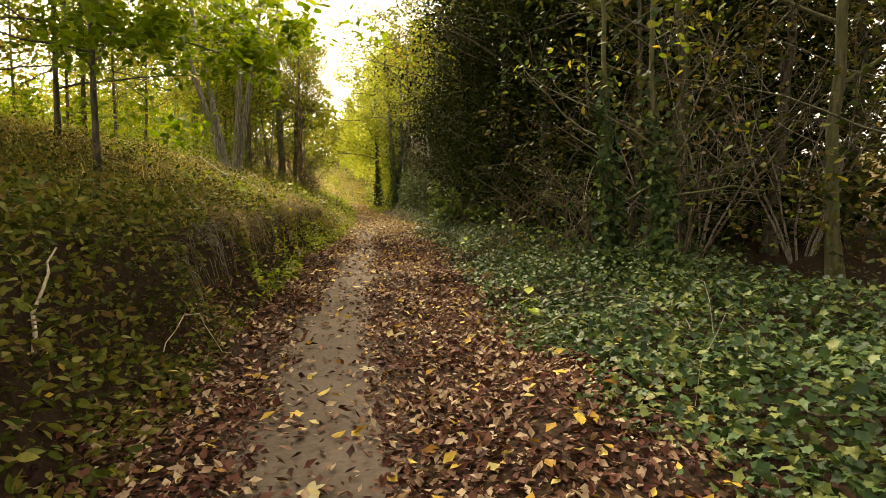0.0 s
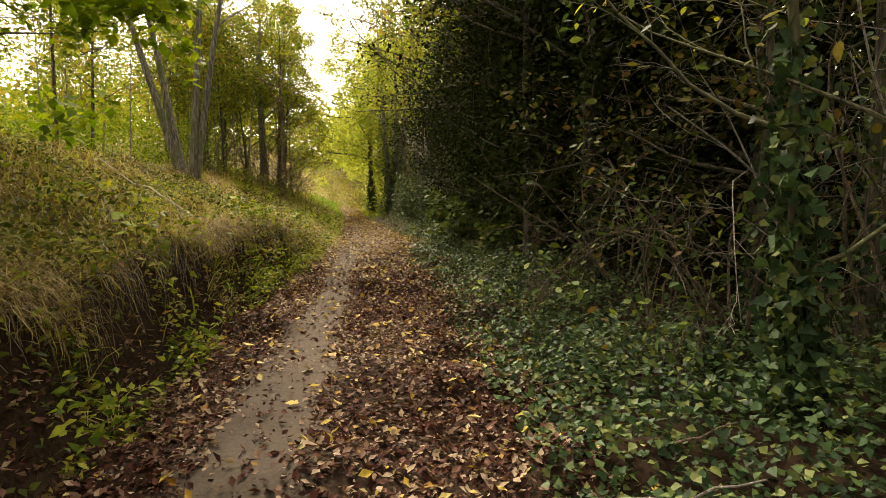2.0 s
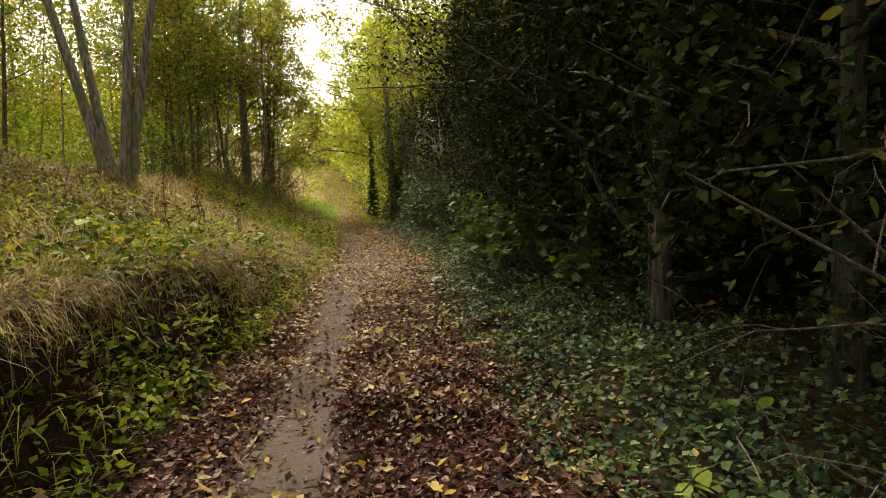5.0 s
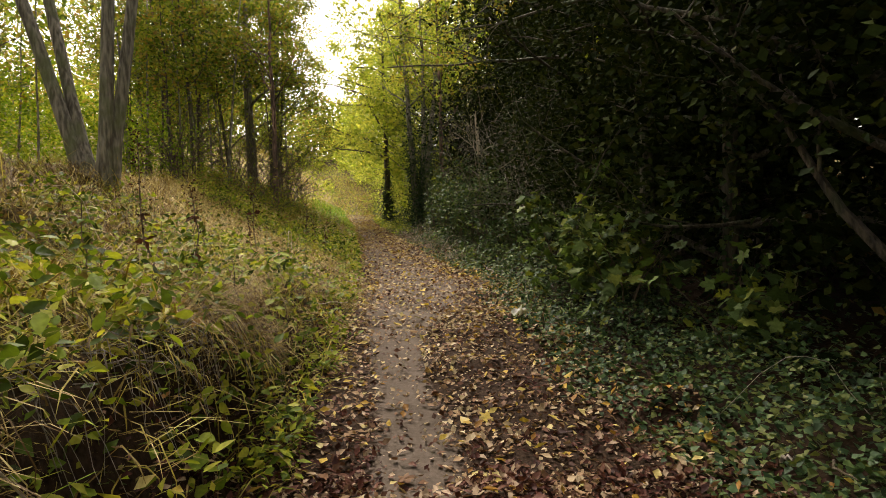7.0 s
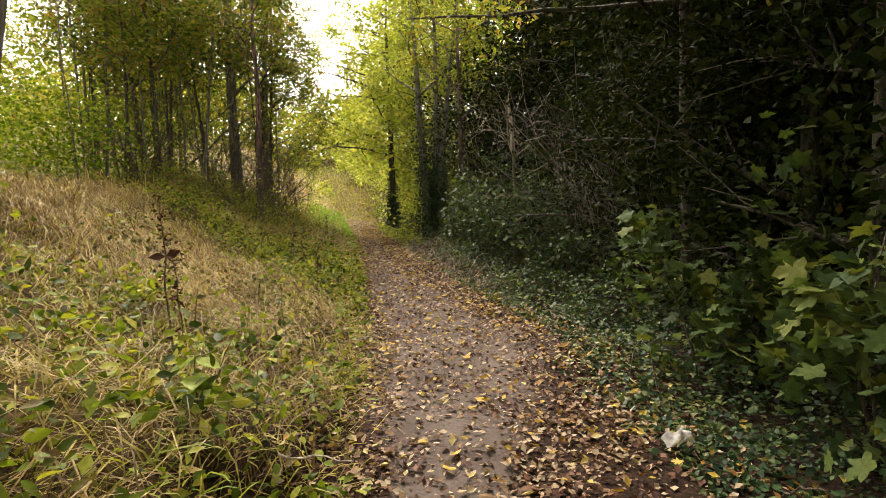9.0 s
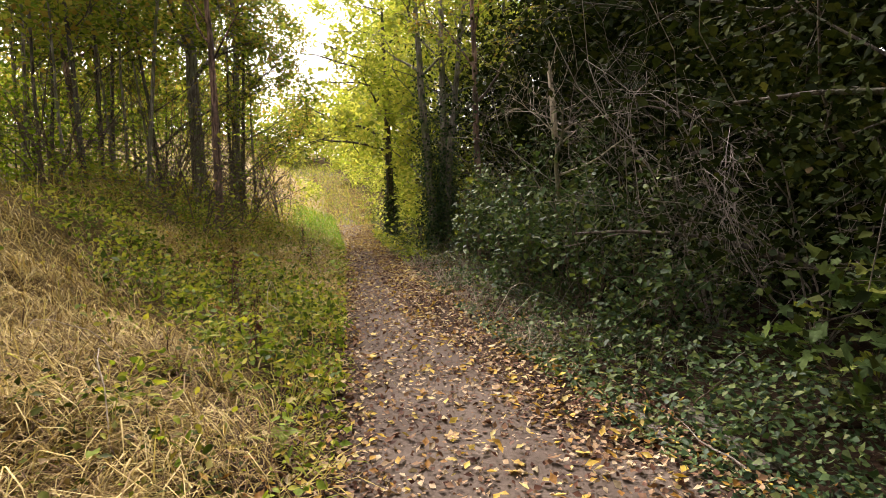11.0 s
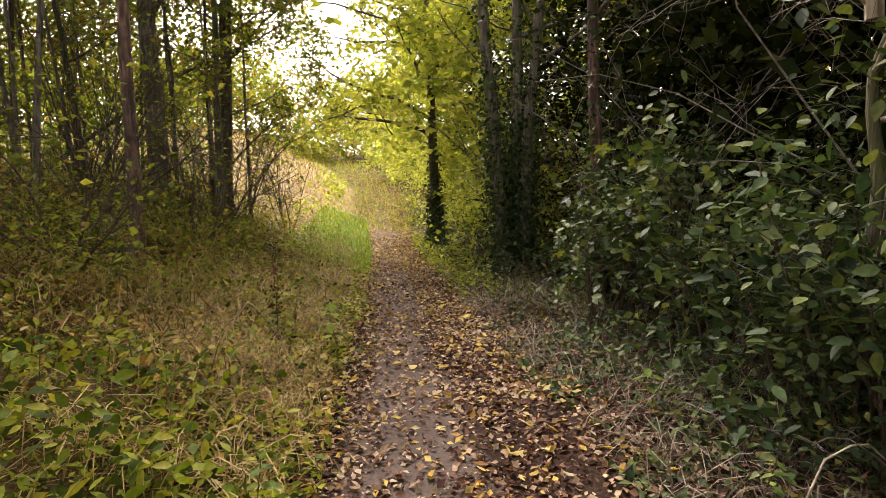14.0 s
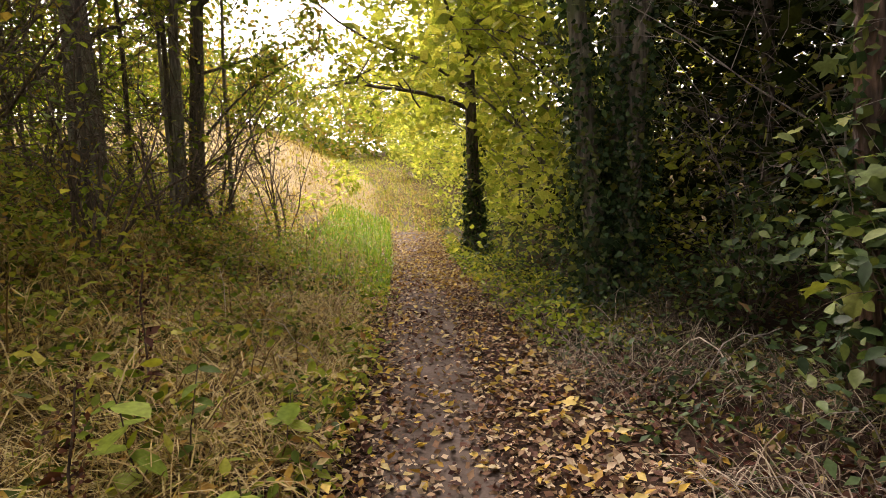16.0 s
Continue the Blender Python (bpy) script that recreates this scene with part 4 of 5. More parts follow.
    stuff("green_grass", "green grass on the bank", "grass", blades(p, rng.uniform(0.1, 0.3, len(p)) * (0.5 + 1.2 * ripple(p[:, 0], p[:, 1], 0.5, 51)), rng, 0.0055, 1.25), L_GRASS)
    p = spots(rng, 29000, 4.5, 40, lambda y: edge_l(y) - 8, lambda y: edge_l(y) - 0.05, lambda x, y: np.clip(1.1 - 0.12 * (edge_l(y) - x), 0.2, 1) * smooth((y - 4.5) / 3) * (0.25 + 0.75 * smooth(2.6 * ripple(x, y, 1.3, 15) - 0.6 + 0.9 * (y < 19))))
    p = np.concatenate([p, spots(rng, 16000, 4.5, 14, lambda y: edge_l(y) - 4.5, lambda y: edge_l(y) - 0.4, lambda x, y: smooth((y - 4.5) / 3) * (0.35 + 0.65 * smooth(2.6 * ripple(x, y, 0.7, 18) - 0.5)))])
    stuff("dry_grass", "long dry straw-coloured grass on the bank", "grass", blades(p, rng.uniform(0.1, 0.36, len(p)) * (0.4 + 1.3 * ripple(p[:, 0], p[:, 1], 0.6, 52)), rng, 0.0052, 1.1, 6.28 * ripple(p[:, 0], p[:, 1], 0.4, 23), 1.4), L_HAY)
    # tussocks
    c = spots(rng, 1500, 6, 26, lambda y: edge_l(y) - 4.2, lambda y: edge_l(y) - 0.05, lambda x, y: np.clip(1.15 - 0.17 * (edge_l(y) - x), 0.3, 1) * (1 - 0.9 * laid(x, y)) * (1 - 0.8 * smooth((y - 20) / 3)))
    dry = ripple(c[:, 0], c[:, 1], 1.1, 33) + 0.25 * (c[:, 1] < 19) + rng.normal(0, 0.12, len(c)) > 0.55
    stuff("dry_tussocks", "straw-coloured tussocks on the bank", "grass", tufts(c[dry], 36, 0.08, 0.14, 0.4, rng, 0.0034, 1.5), L_HAY)
    stuff("green_tussocks", "yellow-green grass tussocks on the bank", "grass", tufts(c[~dry], 30, 0.08, 0.1, 0.3, rng, 0.0042, 1.25), L_GRASS)
    # dry tussocks hanging over the cut edge of the bank
    p = spots(rng, 17000, 5.5, 14.5, lambda y: edge_l(y) - 1.0, lambda y: edge_l(y) - 0.28, lambda x, y: smooth(4 * ripple(x, y, 0.8, 24) - 1.6))
    p[:, 2] += 0.03
    stuff("hanging_grass", "dry grass hanging over the cut edge of the bank", "grass", blades(p, rng.uniform(0.15, 0.5, len(p)), rng, 0.0024, 1.4, 2.5 * (ripple(p[:, 0], p[:, 1], 0.35, 26) - 0.5), 1.0), L_STRAW)
    p = spots(rng, 19000, 12, 33, lambda y: edge_l(y) - 3.2, lambda y: edge_l(y) - 0.05, lambda x, y: smooth(3 * ripple(x, y, 0.7, 41) - 0.9))
    p[:, 2] += 0.05 * rng.random_sample(len(p))
    q = spots(rng, 10500, 14.5, 21.5, lambda y: edge_l(y) - 4.2, lambda y: edge_l(y) - 0.3, lambda x, y: smooth(3 * ripple(x, y, 0.9, 44) - 0.5))
    q[:, 2] += 0.08 * rng.random_sample(len(q))
    stuff("brown_straw", "matted brown dead grass on the bank", "straw", blades(q, rng.uniform(0.15, 0.5, len(q)), rng, 0.0034, 1.35), L_BROWN_STRAW)
    p = np.concatenate([p, spots(rng, 6000, 26.5, 32, lambda y: edge_l(y) - 2.6, lambda y: edge_l(y) - 0.1, lambda x, y: smooth(3 * ripple(x, y, 0.7, 47) - 0.6))])
    p[:, 2] += 0.12 * rng.random_sample(len(p)) ** 2
    stuff("straw", "flattened dry straw on the verge", "straw", blades(p, rng.uniform(0.12, 0.5, len(p)), rng, 0.003, 1.4), L_STRAW)
    p = spots(rng, 7500, 5, 16, lambda y: edge_l(y) - 0.45, lambda y: edge_l(y) + 0.15, lambda x, y: smooth(3 * ripple(x, y, 0.5, 42) - 1.1))
    p[:, 2] += 0.3 * rng.random_sample(len(p)) ** 2
    stuff("bank_foot_plants", "low bramble plants at the foot of the bank", "plants", scatter(OVAL, p, rng.uniform(0.04, 0.09, len(p)), rng, 30), L_LUSH)
    # laid straw on the near slope of the bank
    p = spots(rng, 42000, 15.5, 23.5, lambda y: edge_l(y) - 4.2, lambda y: edge_l(y) - 0.25, lambda x, y: laid(x, y) * (0.35 + 0.65 * smooth(3 * ripple(x, y, 0.5, 72) - 0.7)))
    p[:, 2] += 0.16 * rng.random_sample(len(p)) ** 1.5 * (0.3 + ripple(p[:, 0], p[:, 1], 0.45, 73))
    stuff("laid_straw", "thick golden mat of flattened dry grass", "straw", blades(p, rng.uniform(0.2, 0.6, len(p)), rng, 0.0032, 1.5, 2.2 + 3.0 * ripple(p[:, 0], p[:, 1], 0.9, 74), 0.9), L_GOLD_STRAW)
    q = spots(rng, 19000, 24.5, 32.5, lambda y: edge_l(y) - 2.8, lambda y: edge_l(y) - 0.1, lambda x, y: smooth(3.5 * ripple(x, y, 0.6, 76) - 1.1))
    q[:, 2] += 0.05 + 0.16 * rng.random_sample(len(q))
    stuff("verge_straw", "pale flattened straw among the weeds of the verge", "straw", blades(q, rng.uniform(0.15, 0.45, len(q)), rng, 0.003, 1.5), L_GOLD_STRAW)
    # dead stalks on the right-hand verge
    p = spots(rng, 10000, 22, 34, lambda y: edge_r(y) - 0.02, lambda y: edge_r(y) + 1.4, lambda x, y: smooth(3 * ripple(x, y, 0.8, 25) - 0.7))
    p[:, 2] += 0.14 * rng.random_sample(len(p)) ** 2
    stuff("dead_stalks", "tangle of dead grass stalks on the verge", "stalks", blades(p, rng.uniform(0.15, 0.5, len(p)), rng, 0.003, 1.35), L_STALK)
    p = spots(rng, 9000, 24, 35, lambda y: edge_r(y) + 0.2, lambda y: edge_r(y) + 2.6, lambda x, y: smooth(3 * ripple(x, y, 0.6, 27) - 0.6))
    p[:, 2] += 0.4 * rng.random_sample(len(p)) ** 1.5 * ripple(p[:, 0], p[:, 1], 0.5, 28)
    stuff("verge_brambles", "low dull brambles on the dark verge", "brambles", scatter(OVAL, p, rng.uniform(0.03, 0.075, len(p)), rng, 36), L_THORN)
    p = spots(rng, 15000, 37, 76, lambda y: edge_l(y) - 15, lambda y: edge_l(y) - 1.6, lambda x, y: np.clip(1.2 - 0.06 * (edge_l(y) - x), 0.3, 1))
    stuff("meadow_grass", "tall straw-coloured grass on the open hillside", "grass", blades(p, rng.uniform(0.2, 0.5, len(p)), rng, 0.012, 0.8), L_HAY)
    p = spots(rng, 7000, 44, 78, lambda y: edge_l(y) - 1.7, lambda y: edge_r(y) + 0.6)
    stuff("trail_grass", "dry grass growing over the far trail", "grass", blades(p, rng.uniform(0.12, 0.34, len(p)), rng, 0.014, 0.8), L_GRASS)
    n = 150
    y = rng.uniform(26.5, 37, n)
    p = clumps(rng, on_land(edge_l(y) - rng.uniform(1.3, 5.5, n), y, rng.random_sample(n) ** 1.5 * 0.55), 130, (0.32, 0.32, 0.14))
    stuff("edge_brambles", "low olive brambles along the wood edge", "brambles", scatter(OVAL, p, rng.uniform(0.035, 0.085, len(p)), rng, 36), L_WOOD)
    p = spots(rng, 12000, 25.5, 36, lambda y: edge_l(y) - 4.5, lambda y: edge_l(y) - 0.2, lambda x, y: smooth(3 * ripple(x, y, 0.6, 81) - 0.7))
    p[:, 2] += 0.25 * rng.random_sample(len(p)) ** 2
    stuff("dead_herbage", "tangle of brown dead stems along the wood edge", "stalks", blades(p, rng.uniform(0.2, 0.55, len(p)), rng, 0.0035, 1.2), L_STRAW)
    p = spots(rng, 6000, 33, 47, lambda y: edge_l(y) - 1.8, lambda y: edge_l(y) + 0.1)
    stuff("verge_grass", "fresh bright green grass beside the path", "grass", blades(p, rng.uniform(0.12, 0.34, len(p)), rng, 0.008, 0.6), L_FRESH)
    # fallen leaves
    p = np.concatenate([spots(rng, 90000, 11, 42, lambda y: edge_l(y) - 0.3, lambda y: edge_r(y) + 0.4 - 0.2 * smooth((y - 22) / 3), strip_keep), spots(rng, 62000, 0.8, 13, lambda y: edge_l(y) - 0.2, lambda y: edge_r(y) + 0.3, strip_keep)])
    p[:, 2] += 0.004 + 0.022 * rng.random_sample(len(p))
    q = spots(rng, 9000, 23, 35, lambda y: edge_r(y) + 0.1, lambda y: edge_r(y) + 1.3, lambda x, y: 1 - 0.7 * (x - edge_r(y)))
    q[:, 2] += 0.01 + 0.05 * rng.random_sample(len(q))
    stuff("verge_litter", "dark brown fallen leaves on the verge", "leaves", scatter(CURL, q, rng.uniform(0.03, 0.07, len(q)), rng, 30), LITTER)
    for near, name, shape, material in ((True, "fallen_leaves", CURL, LITTER), (False, "tan_leaves", SCRAP, LITTER_TAN)):
        q = p[(p[:, 1] + 3.0 * ripple(p[:, 0], p[:, 1], 0.3, 91) < 15) == near]
        stuff(name, "brown fallen leaves lying over the footpath" if near else "dry tan fallen leaves lying over the footpath", "leaves", scatter(shape, q, 0.022 + 0.05 * rng.random_sample(len(q)) ** 1.6, rng, 24), material)
    p = spots(rng, 28000, 0.8, 54, lambda y: edge_l(y) - 2.8 * smooth((y - 21) / 5) - 0.5, lambda y: edge_r(y) + 0.6, lambda x, y: np.clip(strip_keep(x, y), 0.3, 1) * np.interp(y, (0, 15, 24, 30, 60), (0.18, 0.25, 0.8, 1, 1)) * np.where((x < edge_l(y)) & (y < 33), 0.9, 1.0) * np.where((x > edge_r(y) + 0.15) & (y > 20), 0.3, 1.0))
    p[:, 2] += 0.014 + 0.03 * rng.random_sample(len(p)) + 0.1 * rng.random_sample(len(p)) * (p[:, 0] < edge_l(p[:, 1]))
    q = spots(rng, 7000, 34, 62, lambda y: edge_l(y) - 0.2, lambda y: edge_r(y) + 0.2)
    q[:, 2] += 0.02
    w = spots(rng, 3200, 25.3, 33, lambda y: edge_l(y) - 2.6, lambda y: edge_l(y) + 0.1)
    w[:, 2] += 0.05 + 0.16 * rng.random_sample(len(w))
    p = np.concatenate([p, q, w])
    stuff("yellow_leaves", "yellow fallen leaves on the footpath", "leaves", scatter(CURL, p, rng.uniform(0.035, 0.09, len(p)), rng, 20), LITTER_GOLD)


build_cover()


# ---- undergrowth and distance ----
def build_undergrowth():
    rng = np.random.RandomState(31)
    n = 260
    y = rng.uniform(21, 41, n)
    x = edge_l(y) - rng.uniform(5.0, 12, n) - 2.5 * (y < 25)
    p = clumps(rng, on_land(x, y, rng.uniform(0.1, 1.0, n) ** 1.3 * 2.3), 90, (0.45, 0.45, 0.35))
    n = 270
    y = rng.uniform(19, 46, n)
    q = clumps(rng, on_land(edge_l(y) - rng.uniform(8.5, 17, n), y, rng.uniform(1.2, 7.0, n)), 64, (0.6, 0.6, 0.45))
    n = 190
    y = rng.uniform(33, 42, n)
    q = np.concatenate([q, clumps(rng, on_land(edge_l(y) - rng.uniform(3.6, 9.5, n), y, rng.uniform(2.4, 8.0, n)), 64, (0.55, 0.55, 0.4))])
    stuff("wood_canopy", "leafy canopy of the wood behind the edge trees", "canopy", scatter(SCRAP, q, rng.uniform(0.1, 0.18, len(q)), rng, 40), L_WOOD)
    stuff("wood_undergrowth", "leafy undergrowth between the trunks of the wood", "undergrowth", scatter(SCRAP, p, rng.uniform(0.07, 0.14, len(p)), rng, 38), L_GREEN)
    n = 420
    y = rng.uniform(1, 46, n)
    x = edge_r(y) + 2.2 + rng.uniform(0, 7, n)
    p = clumps(rng, on_land(x, y, rng.uniform(0.1, 3.2, n)), 60, (0.5, 0.5, 0.45))
    n = 130
    y = rng.uniform(1.5, 12, n)
    p = np.concatenate([p, clumps(rng, on_land(edge_r(y) + rng.uniform(3.0, 8.0, n), y, rng.random_sample(n) ** 1.4 * 2.6), 80, (0.45, 0.45, 0.35))])
    stuff("thicket_undergrowth", "dark leafy undergrowth of the thicket", "undergrowth", scatter(SCRAP, p, rng.uniform(0.06, 0.11, len(p)), rng, 38), L_THORN)


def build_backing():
    """Evergreen leaf masses added behind the path-side trees to shut out sky and light."""
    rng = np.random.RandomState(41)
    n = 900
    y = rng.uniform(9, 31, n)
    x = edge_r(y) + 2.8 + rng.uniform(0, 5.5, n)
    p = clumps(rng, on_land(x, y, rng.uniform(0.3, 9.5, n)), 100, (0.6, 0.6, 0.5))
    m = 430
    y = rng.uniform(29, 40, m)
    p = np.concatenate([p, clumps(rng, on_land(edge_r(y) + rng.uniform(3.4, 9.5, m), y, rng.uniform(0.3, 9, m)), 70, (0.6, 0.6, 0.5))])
    stuff("evergreen_backing", "dense dark evergreen fill added behind the path-side trees", "wood", scatter(SCRAP, p, rng.uniform(0.14, 0.28, len(p)), rng, 45), L_DARK)
    # Dark fill added low behind the ivy-clad trees to stand for shade.
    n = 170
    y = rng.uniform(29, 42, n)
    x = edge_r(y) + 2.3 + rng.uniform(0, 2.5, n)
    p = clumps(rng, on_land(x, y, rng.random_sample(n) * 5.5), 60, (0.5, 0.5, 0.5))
    stuff("low_dark_backing", "dark leaf fill added behind the ivy-clad trees", "thicket", scatter(OVAL, p, rng.uniform(0.1, 0.2, len(p)), rng, 45), L_DARK)
    n = 300
    y = rng.uniform(33, 76, n)
    x = edge_r(y) + 0.7 + rng.uniform(0, 4.5, n)
    p = clumps(rng, on_land(x, y, rng.random_sample(n) ** 1.5 * 3.0), 90, (0.5, 0.5, 0.4))
    stuff("bushes", "sunlit yellow-green bushes beside the far path", "bushes", scatter(SCRAP, p, rng.uniform(0.09, 0.2, len(p)), rng, 38), L_BRIGHT)


def build_distance():
    rng = np.random.RandomState(9)
    n = 620
    side = rng.random_sample(n)
    x = np.where(side < 0.45, rng.uniform(-44, -22, n), np.where(side < 0.72, rng.uniform(8.5, 18, n), np.where(side < 0.88, rng.uniform(-60, 25, n), rng.uniform(-30, 15, n))))
    y = np.where(side < 0.45, rng.uniform(-5, 75, n), np.where(side < 0.72, rng.uniform(-8, 80, n), np.where(side < 0.88, rng.uniform(80, 105, n), rng.uniform(-22, -9, n))))
    top = np.where(side < 0.45, 4.0, np.where(side < 0.72, 12, 8))
    p = clumps(rng, on_land(x, y, 0.4 + rng.random_sample(n) * top), 60, (1.3, 1.3, 0.8))
    m = 130
    x, y = rng.uniform(-34, -11, m), rng.uniform(70, 90, m)
    p = np.concatenate([p, clumps(rng, on_land(x, y, rng.random_sample(m) * 6.0), 90, (1.1, 1.1, 0.8))])
    stuff("distant_woodland", "distant green woodland closing the view", "woodland", scatter(SCRAP, p, rng.uniform(0.3, 0.65, len(p)), rng, 40), L_WOOD)


build_undergrowth()
build_backing()
build_distance()


# ---- small things ----
def stick(points, radius, material, label, name="fallen_stick", group="fallen sticks", category="stick"):
    pts = np.array(points, float)
    o = pts[0].copy()
    v, f = tube(pts - o, radius * np.linspace(1, 0.45, len(pts)), 6)
    ob = new(name, mesh_of(name, v, f, material, True))
    ob.location = o
    return tagged(ob, label, category, group)


def bent(rng, a, b, n=7, wob=0.02):
    a, b = np.array(a, float), np.array(b, float)
    w = rng.normal(0, wob, (n, 3)).cumsum(0) * np.linalg.norm(b - a)
    w -= np.linspace(0, 1, n)[:, None] * w[-1]
    w -= np.linspace(1, 0, n)[:, None] * w[0]
    return a + (b - a) * np.linspace(0, 1, n)[:, None] + w


def build_sticks():
    rng = np.random.RandomState(3)
    stick(bent(rng, (-10.7, 32.4, 2.1), (-7.9, 35.4, 5.0)), 0.045, BARK_DARK, "long dead pole leaning among the trees", "leaning_pole", "", "pole")
    g = lambda x, y, h: (x, y, float(height(x, y)) + h)
    stick(bent(rng, g(-2.95, 10.2, 0.12), g(-4.4, 10.9, 0.42)), 0.014, DEADWOOD, "long pale stick lying on the grassy bank")
    stick(bent(rng, g(-1.75, 2.5, 0.02), g(-1.95, 3.0, 0.3)), 0.011, DEADWOOD, "pale stick leaning on the bramble bank")
    for k in range(34):
        y = rng.uniform(1.5, 31)
        if k % 3 == 0:
            x = float(edge_l(y)) - rng.uniform(0.1, 1.2)
        else:
            x = float(edge_r(y)) + rng.uniform(-0.2, 1.2)
        a, ln = rng.uniform(0, 6.28), rng.uniform(0.25, 0.8)
        lift = 0.16 if k % 3 else 0.12
        stick(bent(rng, g(x, y, lift), g(x + math.cos(a) * ln, y + math.sin(a) * ln, lift + rng.uniform(0.0, 0.3)), 7, 0.035), rng.uniform(0.004, 0.009), (DEADWOOD, TWIG, TWIG_BROWN)[k % 3],
              ("pale dry stick lying in the ground cover", "grey dead twig lying in the ground cover", "brown dead twig lying in the ground cover")[k % 3])


def build_dock(seed, x, y, tall):
    """A dead dock plant: a dark stalk with rusty seed heads and withered leaves."""
    rng = np.random.RandomState(seed)
    base = thing("dock_plant", (x, y, float(height(x, y)) - 0.02), "dead dock plant with dark seed heads", "plant", "dead docks")
    pts = bent(rng, (0, 0, 0), (rng.normal(0, 0.06), rng.normal(0, 0.06), tall))
    v, f = tube(pts, np.linspace(0.007, 0.003, 7), 5)
    part("stalk", mesh_of("stalk", v, f, TWIG_BROWN, True), base)
    p = pts[rng.randint(3, 7, 150)] + rng.normal(0, 1, (150, 3)) * (0.025, 0.025, 0.05)
    v, f = scatter(OVAL, p, rng.uniform(0.015, 0.03, 150), rng, 50)
    tagged(part("seed_head", mesh_of("seed_head", v, f, RUST), base, "rusty brown seed head"), kind="stuff")
    p = pts[rng.randint(1, 5, 7)]
    v, f = scatter(CURL, p, rng.uniform(0.06, 0.1, 7), rng, 35, None, 40)
    tagged(part("withered_leaf", mesh_of("withered_leaf", v, f, RUST), base), kind="stuff")


def build_broadleaf(seed, x, y, tall, n, label, material, size=0.13, shape=None):
    """A young plant: an upright stalk with pairs of broad leaves, each a part."""
    rng = np.random.RandomState(seed)
    base = thing("young_plant", (x, y, float(height(x, y)) - 0.02), label, "plant")
    pts = bent(rng, (0, 0, 0), (rng.normal(0, 0.05), rng.normal(0, 0.05), tall), 7, 0.02)
    v, f = tube(pts, np.linspace(0.005, 0.002, 7), 5)
    part("stalk", mesh_of("stalk", v, f, TWIG_BROWN, True), base)
    for k in range(n):
        q = 0.3 + 0.7 * (k // 2 * 2 + 1) / n
        at = pts[0] + (pts[-1] - pts[0]) * min(q, 1)
        a = (k % 2) * math.pi + (k // 2) * 1.57 + rng.uniform(-0.3, 0.3)
        v, f = scatter(shape or BROAD, np.array([at]), np.array([size * rng.uniform(0.75, 1.15)]), rng, 10, np.array([a]), 12)
        part("leaf", mesh_of("leaf", v, f, material), base)


def build_paper():
    rng = np.random.RandomState(8)
    n = 13
    X, Y = np.meshgrid(np.linspace(-0.075, 0.075, n), np.linspace(-0.05, 0.05, n))
    Z = 0.03 + 0.13 * (ripple(X + 3, Y, 0.045, 2) - 0.3) + 0.05 * ripple(X, Y + 9, 0.02, 4) + np.abs(X) * 0.2
    X, Y = X + 0.03 * ripple(X, Y + 2, 0.05, 5), Y + 0.05 * ripple(X + 1, Y, 0.05, 6)
    i, j = np.meshgrid(np.arange(n - 1), np.arange(n - 1), indexing="ij")
    a = (i * n + j).ravel()
    me = mesh_of("crumpled_paper", np.stack([X, Y, Z], 2).reshape(-1, 3), np.stack([a, a + 1, a + n + 1, a + n], 1), PAPER)
    ob = new("crumpled_paper", me)
    ob.matrix_world = pose(-0.72, 16.65, float(height(-0.72, 16.65)), 35, 0, 40)
    tagged(ob, "crumpled white paper scrap lying on fallen leaves", "litter")


RUST = leaf_mat("rusty_seed", [(0.03, 0.015, 0.01), (0.07, 0.03, 0.018), (0.12, 0.05, 0.025)], 0.1, 0.7)
L_LIME = leaf_mat("fresh_leaf", [(0.2, 0.3, 0.04), (0.28, 0.38, 0.06), (0.34, 0.42, 0.07)], 0.4, 0.5, True)
PAPER = leaf_mat("dirty_white_paper", [(0.6, 0.58, 0.54), (0.72, 0.7, 0.67)], 0.15, 0.8, True)
BROAD = (np.array([(0, 0, 0), (-0.3, 0.18, 0.04), (-0.42, 0.5, 0.03), (-0.22, 0.82, -0.02), (0, 1, -0.1), (0.22, 0.82, -0.02), (0.42, 0.5, 0.03), (0.3, 0.18, 0.04), (0, 0.45, -0.04)]),
         np.array([(8, i, i + 1) for i in range(7)] + [(8, 7, 0)])[:, ::-1])

def build_kerbs():
    """Two worn concrete kerbs half buried beside the path."""
    rng = np.random.RandomState(29)
    for x, y, length, turn in ((-0.86, 20.65, 1.1, 4.0), (-0.48, 20.5, 0.9, 9.0)):
        bm = bmesh.new()
        bmesh.ops.create_cube(bm, size=1.0)
        bmesh.ops.scale(bm, vec=(0.13, length, 0.2), verts=bm.verts)
        bmesh.ops.subdivide_edges(bm, edges=bm.edges, cuts=5, use_grid_fill=True)
        for v in bm.verts:
            v.co += Vector(rng.normal(0, 0.004, 3))
        bmesh.ops.bevel(bm, geom=[e for e in bm.edges if len(e.link_faces) == 2 and e.calc_face_angle() > 0.9], offset=0.012, segments=2, affect="EDGES")
        me = bpy.data.meshes.new("concrete_kerb")
        bm.to_mesh(me)
        bm.free()
        me.materials.append(CONCRETE)
        ob = new("concrete_kerb", me)
        ob.matrix_world = pose(x, y, float(height(x, y)) - 0.075, 2, 5, turn)
        tagged(ob, "worn grey concrete kerb half buried beside the path", "kerb", "old kerbs")


CONCRETE = bark_mat("worn_concrete", (0.06, 0.05, 0.04), (0.16, 0.135, 0.115), (0.09, 0.085, 0.05), 0.5, 14.0)


